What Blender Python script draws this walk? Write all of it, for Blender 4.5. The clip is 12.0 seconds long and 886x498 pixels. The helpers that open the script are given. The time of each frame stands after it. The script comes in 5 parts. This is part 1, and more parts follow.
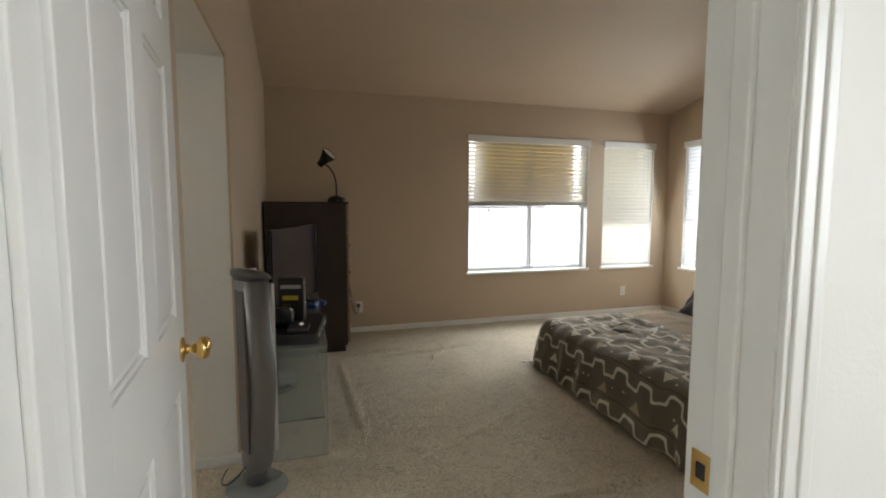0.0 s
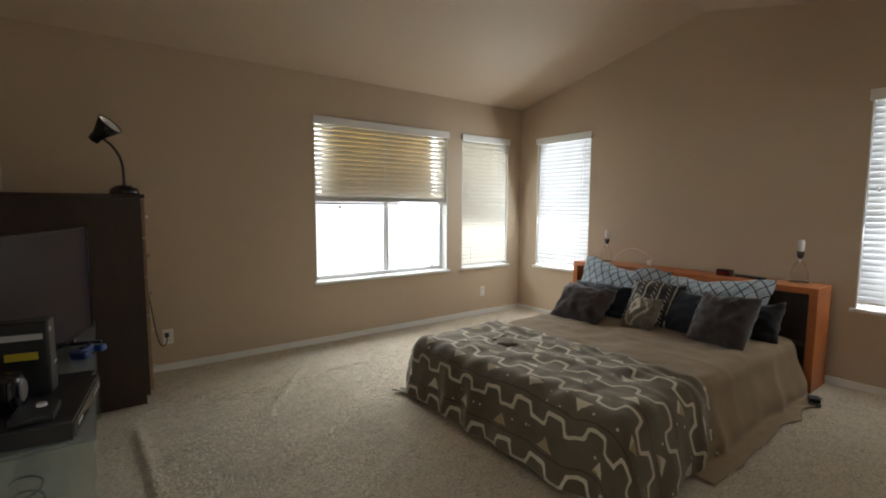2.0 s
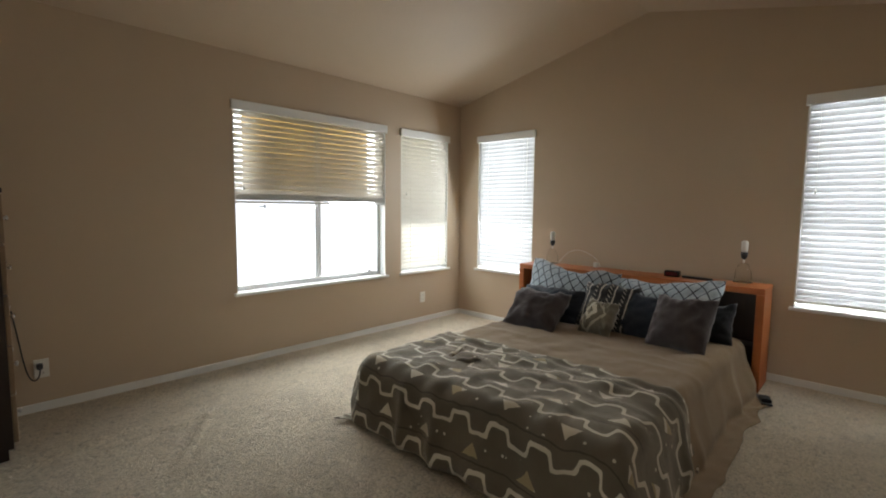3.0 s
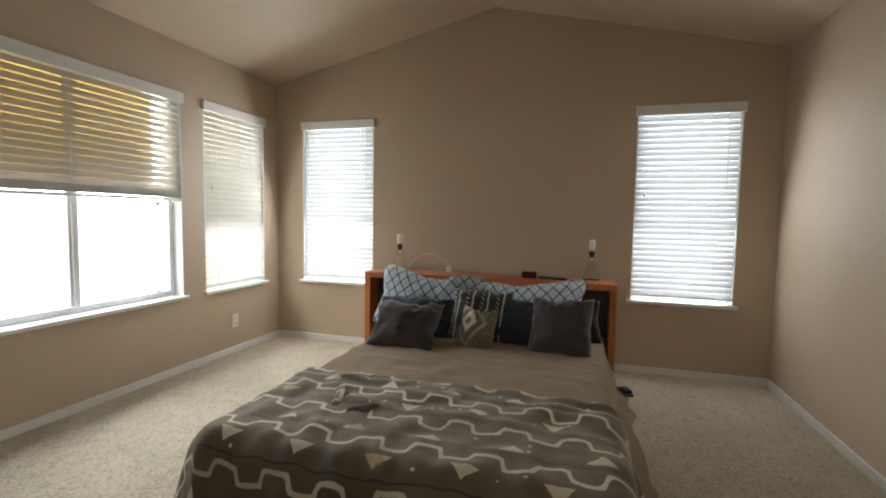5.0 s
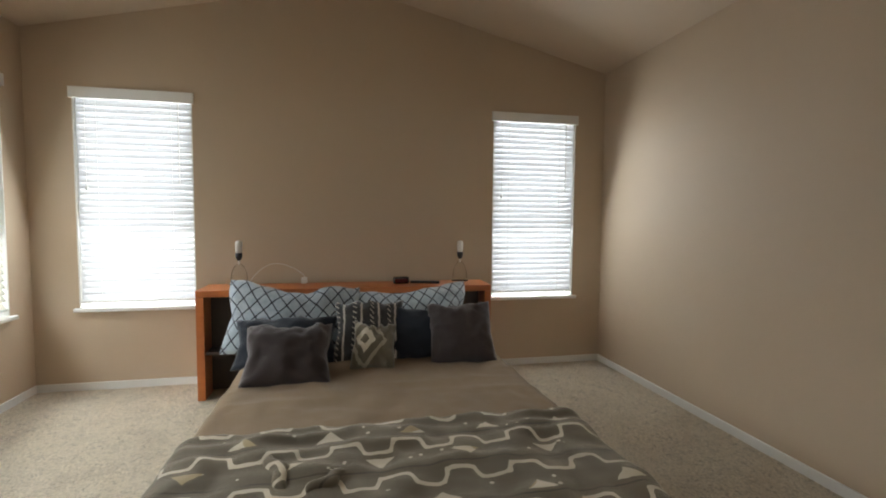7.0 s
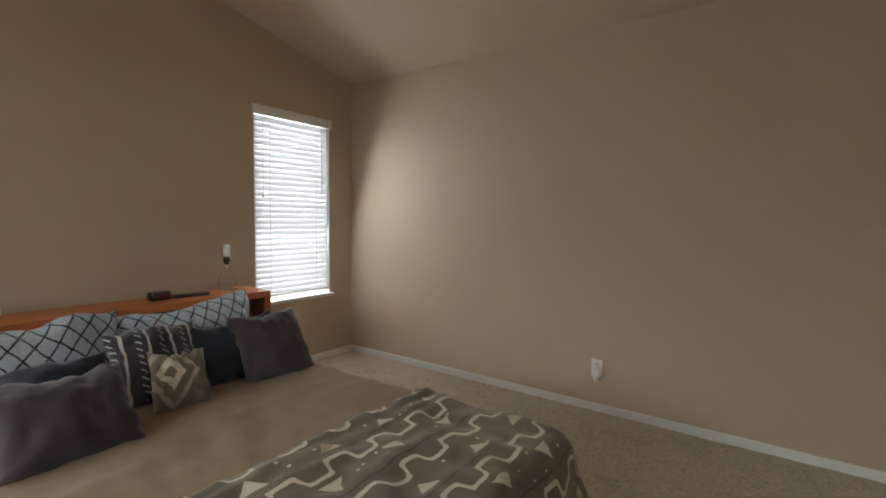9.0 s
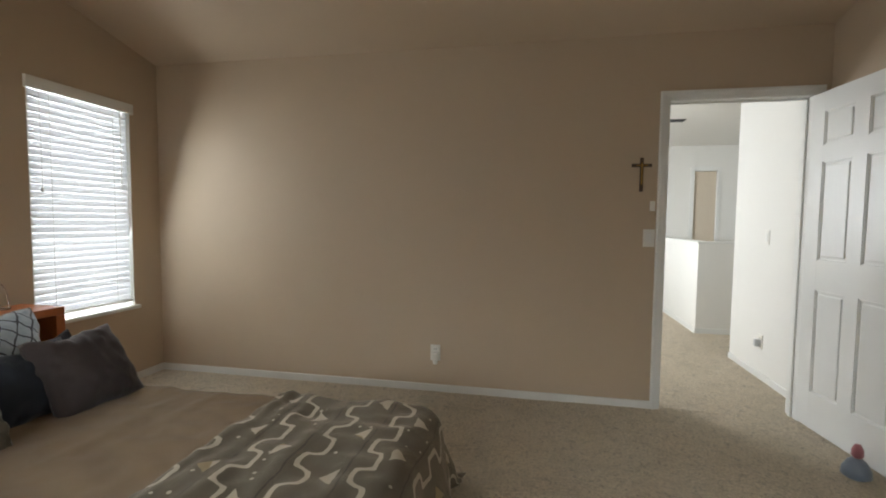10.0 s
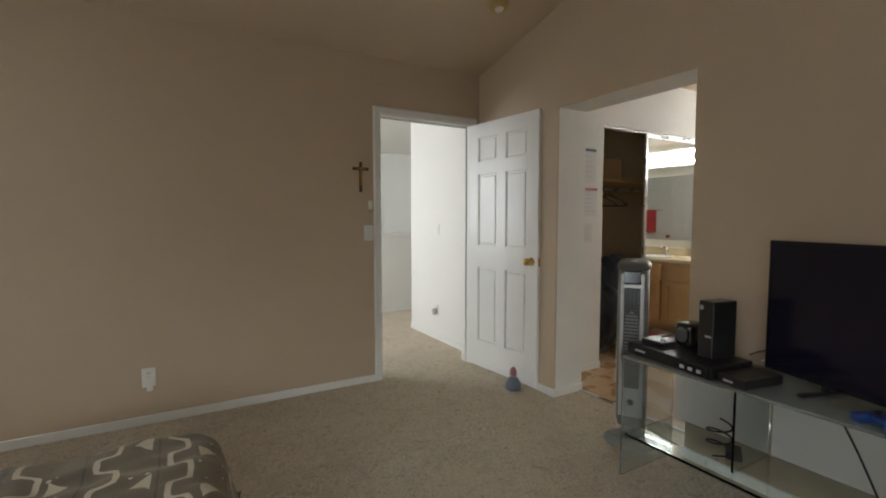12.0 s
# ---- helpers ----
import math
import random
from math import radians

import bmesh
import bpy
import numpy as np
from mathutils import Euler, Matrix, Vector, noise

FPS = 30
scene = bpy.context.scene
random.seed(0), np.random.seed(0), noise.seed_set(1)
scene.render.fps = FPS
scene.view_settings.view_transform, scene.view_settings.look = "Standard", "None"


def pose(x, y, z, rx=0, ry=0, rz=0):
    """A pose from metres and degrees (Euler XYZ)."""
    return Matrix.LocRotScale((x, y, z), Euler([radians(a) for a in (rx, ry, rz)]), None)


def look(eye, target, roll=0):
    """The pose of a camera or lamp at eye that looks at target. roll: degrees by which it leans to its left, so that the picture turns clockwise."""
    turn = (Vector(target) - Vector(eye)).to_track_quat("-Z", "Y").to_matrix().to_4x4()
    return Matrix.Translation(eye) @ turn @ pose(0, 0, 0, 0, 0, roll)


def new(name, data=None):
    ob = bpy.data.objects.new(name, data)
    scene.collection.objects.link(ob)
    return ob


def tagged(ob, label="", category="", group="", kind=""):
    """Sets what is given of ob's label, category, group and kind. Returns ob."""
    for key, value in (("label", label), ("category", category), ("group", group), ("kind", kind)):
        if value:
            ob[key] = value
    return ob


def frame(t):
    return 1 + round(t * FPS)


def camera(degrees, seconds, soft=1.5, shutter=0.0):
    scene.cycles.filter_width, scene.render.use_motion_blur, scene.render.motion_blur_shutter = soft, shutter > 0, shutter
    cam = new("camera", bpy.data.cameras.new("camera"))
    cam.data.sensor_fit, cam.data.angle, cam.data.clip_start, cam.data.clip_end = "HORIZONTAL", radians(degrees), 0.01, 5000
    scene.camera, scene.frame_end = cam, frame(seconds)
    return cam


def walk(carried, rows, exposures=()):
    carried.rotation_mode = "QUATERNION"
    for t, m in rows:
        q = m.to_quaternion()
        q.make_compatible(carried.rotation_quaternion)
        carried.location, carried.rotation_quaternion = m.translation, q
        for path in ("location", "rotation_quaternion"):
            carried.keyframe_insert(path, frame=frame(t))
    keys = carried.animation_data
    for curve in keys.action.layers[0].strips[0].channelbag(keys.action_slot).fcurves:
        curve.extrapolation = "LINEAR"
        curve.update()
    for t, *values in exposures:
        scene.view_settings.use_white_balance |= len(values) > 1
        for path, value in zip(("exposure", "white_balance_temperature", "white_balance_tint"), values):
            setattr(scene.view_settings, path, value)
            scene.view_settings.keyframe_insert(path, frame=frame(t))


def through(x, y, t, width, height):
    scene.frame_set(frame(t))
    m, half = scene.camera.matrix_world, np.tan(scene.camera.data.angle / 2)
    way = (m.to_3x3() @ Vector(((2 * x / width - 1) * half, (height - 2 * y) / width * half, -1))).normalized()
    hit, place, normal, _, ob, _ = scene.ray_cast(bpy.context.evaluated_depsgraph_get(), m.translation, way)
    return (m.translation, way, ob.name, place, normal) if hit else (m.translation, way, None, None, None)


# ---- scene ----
cam = camera(87.6, 12.0, 1.9)
PATH = [
    (0, (0.034, -0.15, 1.291), (0.612, 1.757, 1.115), 0.1),
    (0.5, (0.051, 0.004, 1.284), (0.785, 1.856, 1.108), 0.1),
    (1, (0.08, 0.199, 1.28), (0.989, 1.971, 1.097), 0.2),
    (1.5, (0.124, 0.387, 1.28), (1.195, 2.066, 1.096), 0.3),
    (2, (0.17, 0.571, 1.28), (1.367, 2.162, 1.096), 0.3),
    (2.5, (0.217, 0.762, 1.278), (1.537, 2.253, 1.096), 0.4),
    (4.5, (0.439, 1.58, 1.218), (2.254, 2.408, 1.072), 1.0),
    (5, (0.522, 1.775, 1.207), (2.433, 2.346, 1.069), 1.0),
    (5.5, (0.587, 1.958, 1.2), (2.56, 2.26, 1.067), 0.8),
    (6, (0.646, 2.141, 1.198), (2.641, 2.207, 1.071), 0.6),
    (6.5, (0.727, 2.343, 1.2), (2.718, 2.196, 1.075), 0.5),
    (8.5, (1.123, 3.226, 1.237), (2.582, 1.865, 1.11), 0.6),
    (9, (1.238, 3.403, 1.241), (2.4, 1.78, 1.112), 0.7),
    (9.5, (1.354, 3.537, 1.242), (2.144, 1.703, 1.123), 1.0),
    (10, (1.453, 3.65, 1.238), (1.837, 1.691, 1.119), 0.6),
    (10.5, (1.569, 3.703, 1.24), (1.562, 1.706, 1.118), 0.5),
    (11, (1.701, 3.712, 1.242), (1.319, 1.753, 1.122), 0.4),
    (11.5, (1.844, 3.714, 1.247), (1.1, 1.862, 1.125), 0.2),
    (12, (1.981, 3.69, 1.248), (0.974, 1.967, 1.118), 0.0),
]
walk(cam, [(t, look(eye, target, roll)) for t, eye, target, roll in PATH], exposures=[(0.0, 0.38), (1.5, 0.27), (2.5, 0.27), (4.5, 0.33), (6.5, 0.4), (8.5, 0.35), (9.2, 0.36), (10.5, 0.38), (12.0, 0.2)])

# ---- plan, metres ----
WEST, EAST, SOUTH, NORTH = -0.295, 4.435, 0.405, 4.645
EAVE, RIDGE_Y, RIDGE_Z = 2.45, 2.525, 2.95
SILL, HEAD, HEAD_E = 0.575, 2.075, 2.072
OPEN_S, OPEN_N, OPEN_TOP, THICK_W = 1.34, 2.30, 2.0, 0.27
DOOR_L, DOOR_R, DOOR_H, THICK_S = -0.222, 0.625, 2.045, 0.125
WINDOWS_N = ((1.775, 3.29), (3.50, 4.22))
WINDOWS_E = ((3.62, 4.365), (0.665, 1.39))

# ---- world and large lights ----
world = bpy.data.worlds.new("world")
scene.world = world
world.use_nodes = True
wn = world.node_tree.nodes
sky = wn.new("ShaderNodeTexSky")
sky.sky_type, sky.sun_disc, sky.sun_elevation, sky.sun_rotation = "NISHITA", False, radians(50), radians(120)
world.node_tree.links.new(sky.outputs[0], wn["Background"].inputs[0])
wn["Background"].inputs[1].default_value = 0.12


def area(name, place, toward, width, height, watts, colour=(1, 1, 1), spread=180):
    data = bpy.data.lights.new(name, "AREA")
    data.shape, data.size, data.size_y, data.energy, data.color = "RECTANGLE", width, height, watts, colour
    data.spread = radians(spread)
    ob = new(name, data)
    ob.matrix_world = look(place, toward)
    return ob


SKYLIGHT = (0.88, 0.955, 1.0)
# sky outside, which lights the blinds from behind
area("sky_light_north", (2.53, NORTH + 1.0, 2.15), (2.53, 2.6, 0.7), 2.6, 1.8, 150, SKYLIGHT)
area("sky_light_north_small", (3.95, NORTH + 0.9, 2.0), (3.95, 2.6, 0.4), 1.0, 1.7, 75, SKYLIGHT)
area("sky_light_east_a", (EAST + 1.6, 4.0, 1.75), (2.2, 4.0, 0.9), 2.4, 2.8, 440, SKYLIGHT)
area("sky_light_east_b", (EAST + 1.6, 1.0, 1.75), (2.2, 1.0, 0.9), 2.4, 2.8, 440, SKYLIGHT)
# daylight in the openings of the windows
for (y0, y1), watts in zip(WINDOWS_E, (17.5, 9.5)):
    area("window_light_east", (EAST - 0.04, (y0 + y1) / 2, 1.30), (2.0, (y0 + y1) / 2, 0.5), 0.72, 1.42, watts, SKYLIGHT, 180)
area("window_light_north", (3.86, NORTH - 0.04, 1.30), (3.86, 2.0, 0.62), 0.70, 1.42, 4.0, SKYLIGHT, 180)
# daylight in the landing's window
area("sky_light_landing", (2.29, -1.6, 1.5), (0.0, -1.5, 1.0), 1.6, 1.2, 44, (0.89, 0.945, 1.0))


# ---- materials ----
class Graph:
    """Short hand for a node material."""

    def __init__(self, name):
        self.mat = bpy.data.materials.new(name)
        self.mat.use_nodes = True
        self.tree = self.mat.node_tree
        self.bsdf = self.tree.nodes["Principled BSDF"]
        self.out = self.tree.nodes["Material Output"]

    def put(self, socket, value):
        if hasattr(value, "is_linked"):
            self.tree.links.new(value, socket)
        else:
            socket.default_value = value

    def node(self, kind, **inputs):
        n = self.tree.nodes.new(kind)
        for k, v in inputs.items():
            self.put(n.inputs[k.replace("_", " ")], v)
        return n

    def math(self, op, a, b=0.0, c=0.0):
        n = self.tree.nodes.new("ShaderNodeMath")
        n.operation = op
        for i, v in enumerate((a, b, c)):
            self.put(n.inputs[i], v)
        return n.outputs[0]

    def coords(self, kind="Object", scale=(1, 1, 1)):
        tc = self.node("ShaderNodeTexCoord")
        mp = self.node("ShaderNodeMapping")
        mp.inputs["Scale"].default_value = scale
        self.tree.links.new(tc.outputs[kind], mp.inputs["Vector"])
        return mp.outputs[0]

    def world_coords(self, scale=(1, 1, 1)):
        g = self.node("ShaderNodeNewGeometry")
        mp = self.node("ShaderNodeMapping")
        mp.inputs["Scale"].default_value = scale
        self.tree.links.new(g.outputs["Position"], mp.inputs["Vector"])
        return mp.outputs[0]

    def noise(self, vector, scale, detail=3.0, rough=0.5, distortion=0.0):
        n = self.node("ShaderNodeTexNoise")
        for k, v in (("Vector", vector), ("Scale", scale), ("Detail", detail), ("Roughness", rough), ("Distortion", distortion)):
            self.put(n.inputs[k], v)
        return n.outputs["Fac"]

    def ramp(self, fac, *stops):
        n = self.node("ShaderNodeValToRGB")
        self.put(n.inputs[0], fac)
        el = n.color_ramp.elements
        while len(el) < len(stops):
            el.new(0.5)
        for e, (p, c) in zip(el, stops):
            e.position, e.color = p, (*c, 1)
        return n.outputs[0]

    def mix(self, fac, a, b, blend="MIX"):
        n = self.node("ShaderNodeMix")
        n.data_type, n.blend_type = "RGBA", blend
        self.put(n.inputs[0], fac)
        for i, v in ((6, a), (7, b)):
            self.put(n.inputs[i], (*v, 1) if isinstance(v, tuple) and len(v) == 3 else v)
        return n.outputs[2]

    def bump(self, height, strength, distance=0.01):
        n = self.node("ShaderNodeBump")
        self.put(n.inputs["Height"], height)
        n.inputs["Strength"].default_value, n.inputs["Distance"].default_value = strength, distance
        self.tree.links.new(n.outputs[0], self.bsdf.inputs["Normal"])

    def set(self, **inputs):
        for k, v in inputs.items():
            k = k.replace("_", " ")
            self.put(self.bsdf.inputs[k], (*v, 1) if isinstance(v, tuple) and len(v) == 3 else v)
        return self


def shade(c, f):
    return tuple(min(1, v * f) for v in c)


def plain(name, colour, rough=0.5, metal=0.0, vary=0.12, scale=6.0, grain=60.0, bump=0.1, sheen=0.0, world_space=False):
    """A surface with slow and fine changes of colour and a light relief."""
    g = Graph(name)
    p = g.world_coords() if world_space else g.coords()
    slow, fine = g.noise(p, scale, 4), g.noise(p, grain, 3)
    c = g.mix(slow, shade(colour, 1 - vary), shade(colour, 1 + vary))
    c = g.mix(g.math("MULTIPLY", fine, 0.35), c, shade(colour, 1 - 1.5 * vary))
    g.set(Base_Color=c, Roughness=g.math("MULTIPLY_ADD", slow, 0.16, rough - 0.08), Metallic=metal)
    if sheen:
        g.set(Sheen_Weight=sheen, Sheen_Roughness=0.4)
    if bump:
        g.bump(fine, bump, 0.004)
    return g.mat


def wall_paint(name, colour, relief=0.22):
    g = Graph(name)
    p = g.world_coords()
    cloud, scuff, peel = g.noise(p, 0.7, 3), g.noise(p, 5, 5, 0.6), g.noise(p, 130, 2)
    c = g.mix(cloud, shade(colour, 0.95), shade(colour, 1.04))
    c = g.mix(g.math("MULTIPLY", scuff, 0.22), c, shade(colour, 0.84))
    g.set(Base_Color=c, Roughness=g.math("MULTIPLY_ADD", cloud, 0.1, 0.55))
    g.bump(g.math("ADD", peel, g.math("MULTIPLY", scuff, 0.5)), relief, 0.003)
    return g.mat


TAN = wall_paint("tan_wall_paint", (0.525, 0.409, 0.288))
TAN_CEILING = wall_paint("tan_ceiling_paint", (0.57, 0.446, 0.318), 0.3)
CREAM = wall_paint("cream_wall_paint", (0.80, 0.785, 0.74))
LANDING = wall_paint("white_wall_paint", (0.80, 0.78, 0.73))
WHITE = plain("white_gloss_paint", (0.78, 0.77, 0.73), 0.32, vary=0.04, bump=0.04, grain=140)
VINYL = plain("white_vinyl", (0.80, 0.80, 0.80), 0.35, vary=0.03, bump=0.0)
BRASS = plain("polished_brass", (0.80, 0.55, 0.20), 0.16, 1.0, vary=0.08, bump=0.02)
CHROME = plain("brushed_metal", (0.62, 0.62, 0.62), 0.28, 1.0, vary=0.05, bump=0.03)
BLACK = plain("black_plastic", (0.018, 0.018, 0.02), 0.35, vary=0.2, bump=0.05)
BLACK_GLOSS = plain("gloss_black_plastic", (0.012, 0.012, 0.013), 0.12, vary=0.1, bump=0.0)
GREY_PLASTIC = plain("grey_plastic", (0.085, 0.085, 0.085), 0.38, vary=0.08, bump=0.04)
FAN_SILVER = plain("silver_grey_plastic", (0.19, 0.19, 0.18), 0.42, 0.3, vary=0.06, bump=0.03)
SILVER_PLASTIC = plain("silver_plastic", (0.55, 0.56, 0.57), 0.32, 0.3, vary=0.06, bump=0.03)
IVORY = plain("ivory_plastic", (0.78, 0.76, 0.70), 0.35, vary=0.03, bump=0.0)


def carpet_material():
    g = Graph("beige_cut_pile_carpet")
    p = g.world_coords()
    tread = g.noise(p, 1.6, 5, 0.62, 0.6)
    tuft = g.noise(p, 72, 3, 0.75)
    clump = g.noise(p, 42, 4, 0.65, 0.8)
    patch = g.noise(p, 4.5, 5, 0.7, 1.2)
    pit = g.noise(p, 24, 6, 0.78, 1.5)
    c = g.ramp(tuft, (0.28, (0.38, 0.30, 0.195)), (0.48, (0.67, 0.555, 0.395)), (0.70, (0.86, 0.745, 0.56)))
    c = g.mix(g.math("MULTIPLY", g.ramp(tread, (0.42, (0, 0, 0)), (0.60, (1, 1, 1))), 0.4), c, (0.70, 0.59, 0.43))
    c = g.mix(g.math("MULTIPLY", g.ramp(patch, (0.47, (0, 0, 0)), (0.66, (1, 1, 1))), 0.28), c, (0.38, 0.30, 0.195))
    # the hollows between clumps get their shade painted in as a dark brown
    c = g.mix(g.math("MULTIPLY", g.ramp(pit, (0.37, (1, 1, 1)), (0.48, (0, 0, 0))), 0.52), c, (0.20, 0.15, 0.095))
    g.set(Base_Color=c, Roughness=0.95, Sheen_Weight=0.25, Sheen_Roughness=0.6, Specular_IOR_Level=0.1)
    h = g.math("ADD", g.math("MULTIPLY", tuft, 1.0), g.math("ADD", g.math("MULTIPLY", clump, 0.8), g.math("MULTIPLY", pit, 2.2)))
    g.bump(h, 0.9, 0.014)
    return g.mat


CARPET = carpet_material()


def wood(name, dark, light, rough=0.4, along=(1, 1, 1), scale=14.0):
    g = Graph(name)
    p = g.coords(scale=along)
    ring = g.noise(p, scale, 6, 0.62, 1.4)
    pore = g.noise(p, scale * 9, 3)
    c = g.mix(ring, dark, light)
    c = g.mix(g.math("MULTIPLY", pore, 0.3), c, dark)
    g.set(Base_Color=c, Roughness=g.math("MULTIPLY_ADD", pore, 0.15, rough - 0.07))
    g.bump(pore, 0.08, 0.002)
    return g.mat


ORANGE_WOOD = wood("orange_stained_wood", (0.36, 0.095, 0.022), (0.56, 0.18, 0.045), 0.38, (1, 0.12, 1), 9)
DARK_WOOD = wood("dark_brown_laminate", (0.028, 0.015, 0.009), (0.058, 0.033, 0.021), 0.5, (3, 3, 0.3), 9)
DRAWER_WOOD = wood("mid_brown_wood", (0.24, 0.155, 0.085), (0.36, 0.25, 0.15), 0.4, (2, 0.3, 3), 9)
OAK = wood("honey_oak", (0.45, 0.27, 0.10), (0.62, 0.41, 0.19), 0.42, (2, 2, 0.3), 9)


def glass_material(name, colour=(1, 1, 1), rough=0.0):
    g = Graph(name)
    g.set(Base_Color=colour, Roughness=rough, Transmission_Weight=1.0, IOR=1.45)
    return g.mat


PANE = glass_material("window_glass")
TABLE_GLASS = glass_material("clear_table_glass", (0.86, 0.93, 0.90), 0.02)
# pale translucent stuff that stands in for the bright wall behind clear glass
WALL_VEIL = Graph("pale_wall_stand_in").set(Base_Color=(0.80, 0.80, 0.76), Roughness=0.30, Transmission_Weight=0.62, IOR=1.3).mat
# clear glass whose milky share imitates the reflection of the bright landing
END_GLASS = Graph("clear_glass_with_glare").set(Base_Color=(0.84, 0.88, 0.85), Roughness=0.03, Transmission_Weight=0.88, IOR=1.45).mat
# smoky for the fan base; on the stand top its milkiness imitates reflected light
HAZY = Graph("smoky_and_glare_glass").set(Base_Color=(0.66, 0.71, 0.69), Roughness=0.22, Transmission_Weight=0.75, IOR=1.45).mat
BULB_GLASS = glass_material("lamp_glass", (0.97, 0.97, 0.95), 0.03)
BULB_GLASS.node_tree.nodes["Principled BSDF"].inputs["IOR"].default_value = 1.12
MIRROR = Graph("mirror_silver").set(Base_Color=(0.88, 0.9, 0.89), Metallic=1.0, Roughness=0.015).mat


def cloth_sheet(name, colour, through):
    """A thin stuff that lets part of the daylight through."""
    g = Graph(name)
    weave = g.noise(g.coords(), 260, 2)
    c = g.mix(weave, shade(colour, 0.85), shade(colour, 1.1))
    g.set(Base_Color=c, Roughness=0.8)
    tr = g.node("ShaderNodeBsdfTranslucent")
    g.put(tr.inputs[0], c)
    mx = g.node("ShaderNodeMixShader")
    mx.inputs[0].default_value = through
    g.tree.links.new(g.bsdf.outputs[0], mx.inputs[1])
    g.tree.links.new(tr.outputs[0], mx.inputs[2])
    g.tree.links.new(mx.outputs[0], g.out.inputs[0])
    return g.mat


SLAT = cloth_sheet("white_blind_slat", (0.82, 0.825, 0.83), 0.16)
# white slats again, with the shade cloth's warm backlight put into the colour
SLAT_N = cloth_sheet("white_slat_warm_backlit", (0.82, 0.79, 0.73), 0.40)
OCHRE_CLOTH = cloth_sheet("ochre_shade_cloth", (0.58, 0.37, 0.09), 0.21)
PALE_CLOTH = cloth_sheet("pale_shade_cloth", (0.62, 0.57, 0.42), 0.34)


def fabric(name, colour, vary=0.18, sheen=0.5, weave=420.0, rough=0.9):
    g = Graph(name)
    p = g.coords()
    slow, mid, fine = g.noise(p, 5, 4), g.noise(p, 30, 4, 0.6), g.noise(p, weave, 2)
    c = g.mix(slow, shade(colour, 1 - vary), shade(colour, 1 + vary))
    c = g.mix(g.math("MULTIPLY", mid, 0.4), c, shade(colour, 1 - 1.6 * vary))
    g.set(Base_Color=c, Roughness=rough, Sheen_Weight=sheen, Sheen_Roughness=0.45, Specular_IOR_Level=0.2)
    g.bump(g.math("ADD", g.math("MULTIPLY", mid, 1.5), fine), 0.35, 0.004)
    return g.mat


SHEET = fabric("taupe_bed_sheet", (0.255, 0.178, 0.102), 0.14, 0.12)
VELVET = fabric("grey_brown_velvet", (0.056, 0.043, 0.041), 0.25, 0.3)
SLATE = fabric("slate_blue_cotton", (0.026, 0.032, 0.043), 0.2, 0.25)
BLACK_CLOTH = fabric("black_cotton", (0.016, 0.016, 0.018), 0.25, 0.2)


